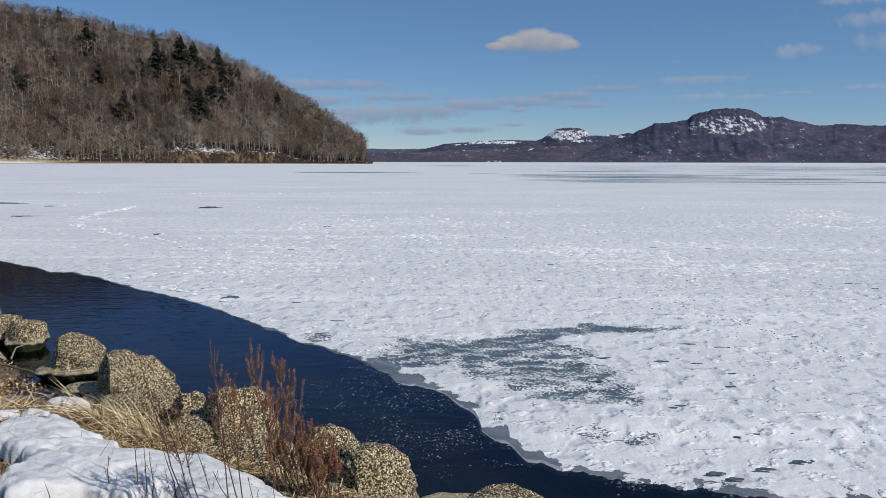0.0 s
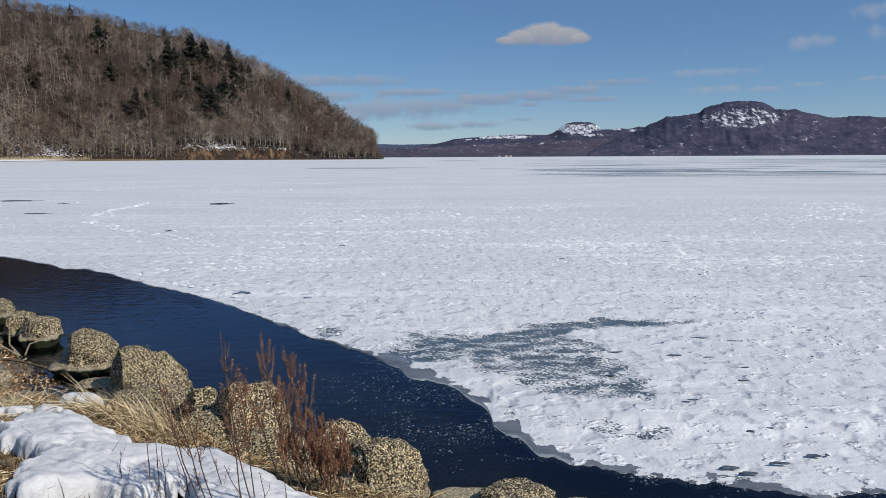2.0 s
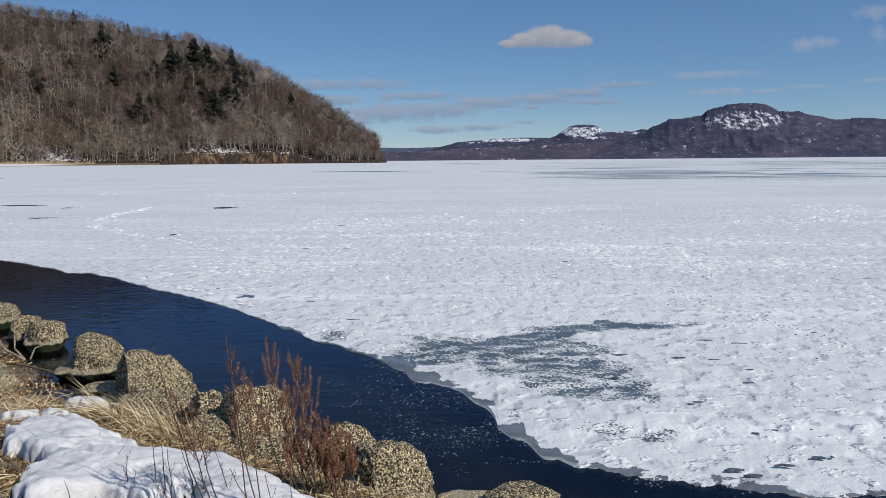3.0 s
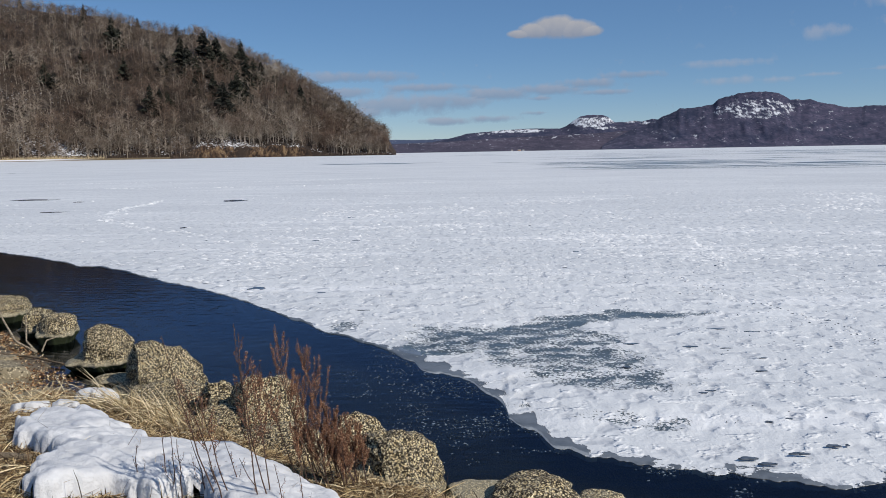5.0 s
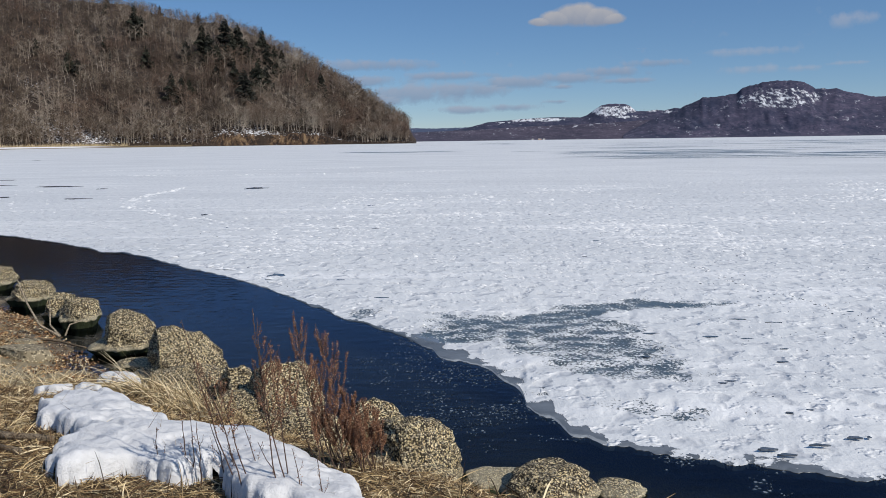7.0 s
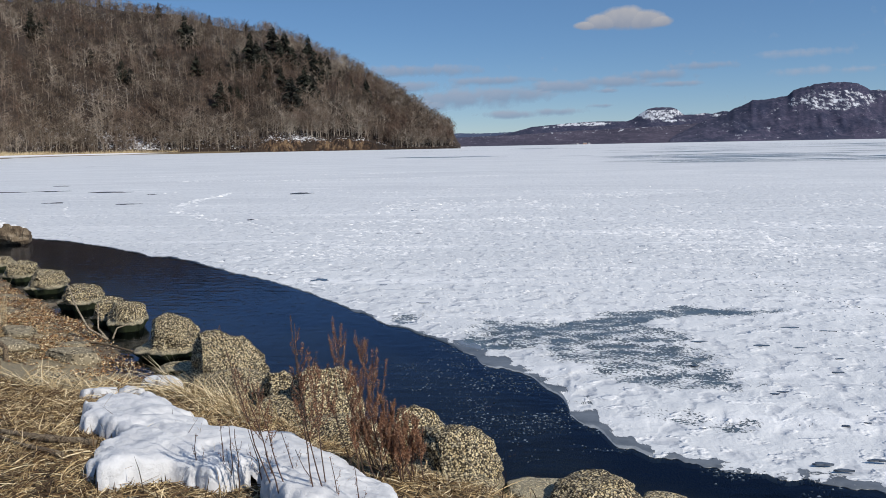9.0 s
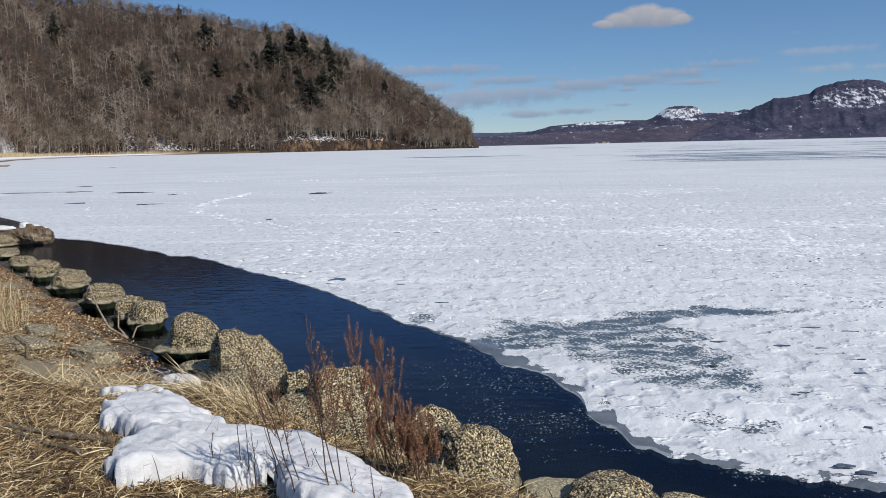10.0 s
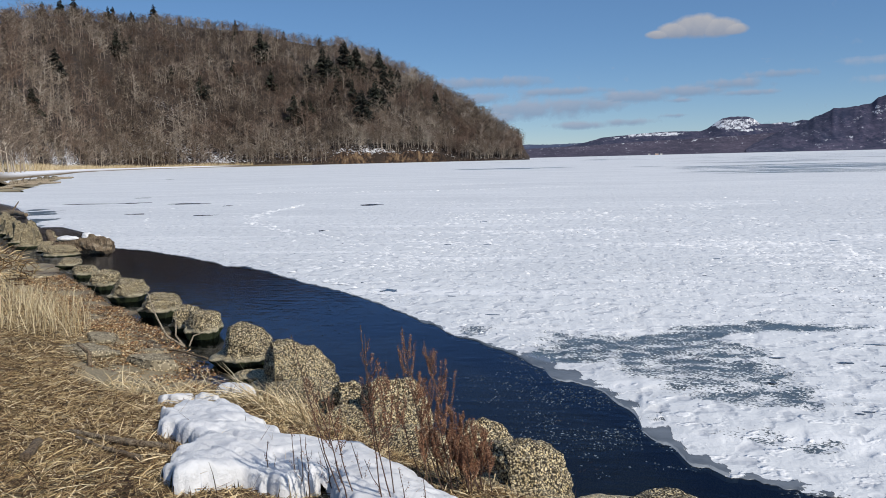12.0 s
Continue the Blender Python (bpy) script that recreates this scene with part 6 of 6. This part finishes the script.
for _ in range(14):
    bx = bush.uniform(-0.84, -0.52)
    DOCKS.append((bx, 4.0 + bush.uniform(-0.1, 0.15), bx * 1.08 + bush.uniform(-0.06, 0.03), 4.0, bush.uniform(0.98, 1.24), 14, 120))
for i, (bx, by, tx, ty, tz, nb, ns) in enumerate(DOCKS):
    if bx > -0.95:
        bx, by, tx, ty, tz = bx * 1.24, by * 1.24, tx * 1.24, ty * 1.24, EYE_Z - (EYE_Z - tz) * 1.24
    dock_plant(rooted(bx, by), (tx, ty, tz), int(nb * 1.25), int(ns * 0.7), 200 + i, 0.62 if i < 4 else (0.8 if nb > 15 else 0.55))
for i, (bx, by, tx, ty, tz) in enumerate([(-1.68, 4.3, -1.72, 4.3, 0.95), (-1.66, 4.28, -1.66, 4.3, 0.93), (-1.85, 4.3, -1.86, 4.3, 0.86), (-1.43, 4.2, -1.56, 4.3, 0.93), (-1.2, 4.2, -1.36, 4.3, 0.88), (-1.60, 4.25, -1.62, 4.28, 0.90),
                                          (-1.30, 4.15, -1.42, 4.2, 0.80), (-1.0, 4.0, -1.22, 4.1, 0.86), (-0.9, 3.95, -1.02, 4.05, 0.84), (-0.8, 3.9, -0.88, 4.0, 0.82)]):
    dock_plant(rooted(bx, by), (tx, ty, tz), 3, 14, 260 + i, 0.7, 0.0032, "thin dark dried weed stem standing in the snow")


# ---- driftwood, branches and slabs ----
def log(name, label, line, r0, r1, seed, category="driftwood", stubs=0, tint=None):
    rng = np.random.default_rng(seed)
    P = np.array(line, float)
    f = np.linspace(0, len(P) - 1, 24)
    pts = np.stack([np.interp(f, np.arange(len(P)), P[:, k]) for k in range(3)], 1)
    V, F = tube(pts, r0, r1, 10)
    ring = np.repeat(np.arange(24), 10)
    centre = pts[ring]
    swell = 1 + 0.5 * fbm(ring * 0.5, np.tile(np.arange(10), 24) * 0.9, 3, seed) + 0.10 * fbm(ring * 1.7, np.tile(np.arange(10), 24) * 2.1, 2, seed + 1)
    V = centre + (V - centre) * swell[:, None]
    ends = np.array([pts[0], pts[-1]])
    n = len(V)
    caps = [[(k + 1) % 10, k, n] for k in range(10)] + [[n - 10 + k, n - 10 + (k + 1) % 10, n + 1] for k in range(10)]
    V, F = np.concatenate([V, ends]), np.concatenate([F, np.array(caps)])
    ob = thing(name, tuple(P[0]), label, category)
    body = part("stem", mesh_from("stem", V - P[0], F, DRIFT, True, [("tint", np.full(len(V), tint or rng.uniform(0.3, 0.6)))]), ob)
    for k in range(stubs):
        p = pts[rng.integers(4, 20)] - P[0]
        q = p + rng.normal(0, 1, 3) * [1, 1, 0.5] * r0 * 4 + [0, 0, r0 * 2]
        v, fc = tube([p, q], r0 * 0.35, r0 * 0.15, 5)
        part("branch_stub", mesh_from("branch_stub", v, fc, DRIFT, True, [("tint", np.full(len(v), 0.4))]), body)
    return ob


def gz(x, y, up=0.0):
    return (x, y, float(ground_height(np.array(x), np.array(y))) + up)


big_log = thing("driftwood_log", (-15.4, 20.3, 0.14), "thick gnarled driftwood log lying at the waterline", "driftwood")


def gnarled(line, radius, seed, sides=16, rings=44):
    """A thick weathered trunk: deep grooves along it, knots and broken ends."""
    P = np.array(line, float)
    f = np.linspace(0, len(P) - 1, rings)
    pts = np.stack([np.interp(f, np.arange(len(P)), P[:, k]) for k in range(3)], 1)
    V, F = tube(pts, radius, radius * 1.15, sides)
    ring, side = np.repeat(np.arange(rings), sides), np.tile(np.arange(sides), rings)
    wrap = np.minimum(side, sides - side)
    swell = 1 + 0.34 * fbm(ring * 0.12, wrap * 0.8, 3, seed) + 0.46 * fbm(ring * 0.10 + 7, wrap * 2.3, 2, seed + 1) + 0.15 * fbm(ring * 0.7, wrap * 1.9, 2, seed + 2)
    end = np.minimum(ring, rings - 1 - ring)
    swell = swell * (0.55 + 0.45 * np.clip(end / 3.0, 0, 1))
    V = pts[ring] + (V - pts[ring]) * swell[:, None]
    n = len(V)
    caps = [[(k + 1) % sides, k, n] for k in range(sides)] + [[n - sides + k, n - sides + (k + 1) % sides, n + 1] for k in range(sides)]
    V, F = np.concatenate([V, [pts[0], pts[-1]]]), np.concatenate([F, np.array(caps)])
    return mesh_from("stem", V - P[0], F, DRIFT, False, [("tint", np.clip(0.45 + 0.5 * fbm(np.r_[ring, 0, 0] * 0.3, np.r_[wrap, 0, 0] * 2.2, 3, seed + 5), 0, 1))])


trunk = part("stem", gnarled([(-15.4, 20.3, 0.14), (-14.9, 20.42, 0.22), (-14.3, 20.55, 0.22), (-13.75, 20.7, 0.16)], 0.21, 171), big_log)
for k, (dx, dy, w, d, h) in enumerate(((0.42, 0.10, 0.62, 0.30, 0.12), (0.95, 0.24, 0.34, 0.30, 0.20), (1.22, 0.30, 0.26, 0.24, 0.13))):
    cap = part("snow_cap", boulder(140 + k, w, d, h, 0.0, (), 2.3, SNOW), big_log, "strip of melting snow")
    cap.location, cap.rotation_euler = (dx, dy, 0.27), (0, 0, radians(14))
log("driftwood_log", "broken driftwood stub leaning on the log", [(-15.9, 21.0, 0.1), (-16.6, 21.7, 0.52)], 0.10, 0.09, 2)
log("stick", "short dark weathered stick on the dead grass", [gz(-3.66, 4.68, 0.03), gz(-3.52, 4.45, 0.04), gz(-3.42, 4.25, 0.03)], 0.028, 0.032, 3, "stick")
log("stick", "long crooked branch lying on the dead grass", [gz(-3.75, 5.05, 0.03), gz(-3.45, 4.90, 0.03), gz(-3.10, 4.76, 0.04), gz(-2.72, 4.74, 0.03)], 0.014, 0.024, 4, "stick", 2)
log("stick", "long crooked branch lying on the dead grass", [gz(-3.50, 4.85, 0.02), gz(-3.15, 4.62, 0.02), gz(-2.75, 4.42, 0.03)], 0.010, 0.017, 5, "stick", 1)
log("stick", "thin bleached branch reaching over the wet leaves", [(-5.43, 9.71, 0.04), (-5.70, 9.73, 0.18), (-5.99, 9.96, 0.44), (-6.27, 10.26, 0.68)], 0.016, 0.009, 6, "stick", tint=1.1)
log("stick", "thin bleached branch reaching over the wet leaves", [(-5.43, 9.71, 0.04), (-5.62, 9.83, 0.16), (-5.68, 9.97, 0.45)], 0.015, 0.008, 7, "stick", tint=1.1)
log("stick", "thin bleached branch reaching over the wet leaves", [(-5.38, 9.74, 0.04), (-5.35, 9.81, 0.17), (-5.24, 9.93, 0.20)], 0.012, 0.005, 11, "stick", tint=1.0)
log("stick", "dark wet branch lying at the waterline", [(-5.9, 9.6, 0.06), (-5.3, 9.4, 0.06), (-4.8, 9.15, 0.04)], 0.016, 0.012, 8, "stick")
log("stump", "small rusty broken stump standing in the grass", [gz(-5.72, 8.12, -0.02), gz(-5.74, 8.16, 0.14), gz(-5.98, 8.30, 0.20)], 0.028, 0.022, 9, "stump")
for k in range(13):
    f = (k + shore_rng.uniform(0, 0.7)) / 13
    x, y, reach = -66 - 58 * f - shore_rng.uniform(0, 5), 78 + 86 * f - shore_rng.uniform(0, 3), shore_rng.uniform(2.0, 5.0) * (1 + 0.6 * f)
    log("driftwood_log", "long bleached driftwood trunk stranded at the edge of the ice", [(x, y, 0.30), (x + reach * 0.2, y + reach * 0.5, 0.50), (x + reach * 0.45, y + reach, 0.45)], 0.20, 0.12, 40 + k, stubs=1, tint=0.9)
log("driftwood_log", "bleached driftwood lying along the far shore", [(-31.5, 37.5, 0.12), (-30.2, 37.0, 0.18), (-29.0, 36.2, 0.1)], 0.16, 0.10, 10, stubs=2)
SLAB, snt, sb = material("grey_slab", 0.9)
sv = coords(snt)
flecks = node(snt, "ShaderNodeTexVoronoi", Vector=sv, Scale=48.0)
shade = node(snt, "ShaderNodeSeparateColor", Color=flecks.outputs["Color"])
face = blend(snt, noise_of(snt, sv, 9.0, 6.0, 0.7), (0.13, 0.105, 0.065), (0.42, 0.355, 0.235))
face = blend(snt, calc(snt, "MULTIPLY", ramp(snt, shade.outputs[0], [(0.62, grey(0)), (0.70, grey(1))]), ramp(snt, flecks.outputs["Distance"], [(0.36, grey(1)), (0.48, grey(0))])), face, (0.70, 0.61, 0.42))
paint(snt, sb, blend(snt, ramp(snt, shade.outputs[1], [(0.84, grey(0)), (0.88, grey(0.8))]), face, (0.035, 0.027, 0.016)))
bump(snt, sb, noise_of(snt, sv, 30.0, 6.0, 0.7), 0.8, 0.02)
for x, y, w, d, h, turn in ((-6.3, 8.75, 0.9, 0.6, 0.16, 20), (-5.26, 8.60, 0.66, 0.50, 0.24, 15), (-4.85, 7.55, 0.45, 0.3, 0.13, 10), (-6.6, 9.6, 0.7, 0.45, 0.18, -20), (-5.7, 9.35, 0.4, 0.3, 0.13, 40)):
    near = x > -10
    ob = new("stone_slab", boulder(int(-x * 13) % 97, w, d, h, 0.1, ((0.1, 0.05, 1, 0.55), (0.8, 0.5, 0.1, 0.7), (-0.6, -0.7, 0.1, 0.6)), 3.0, SLAB))
    ob.location = gz(x, y, -0.06) if near else (x, y, 0.0)
    ob.rotation_euler = (0, 0, radians(turn))
    tagged(ob, "flat grey-brown stone slab half buried in the bank" if near else "flat rock ledge at the edge of the ice", "stone")
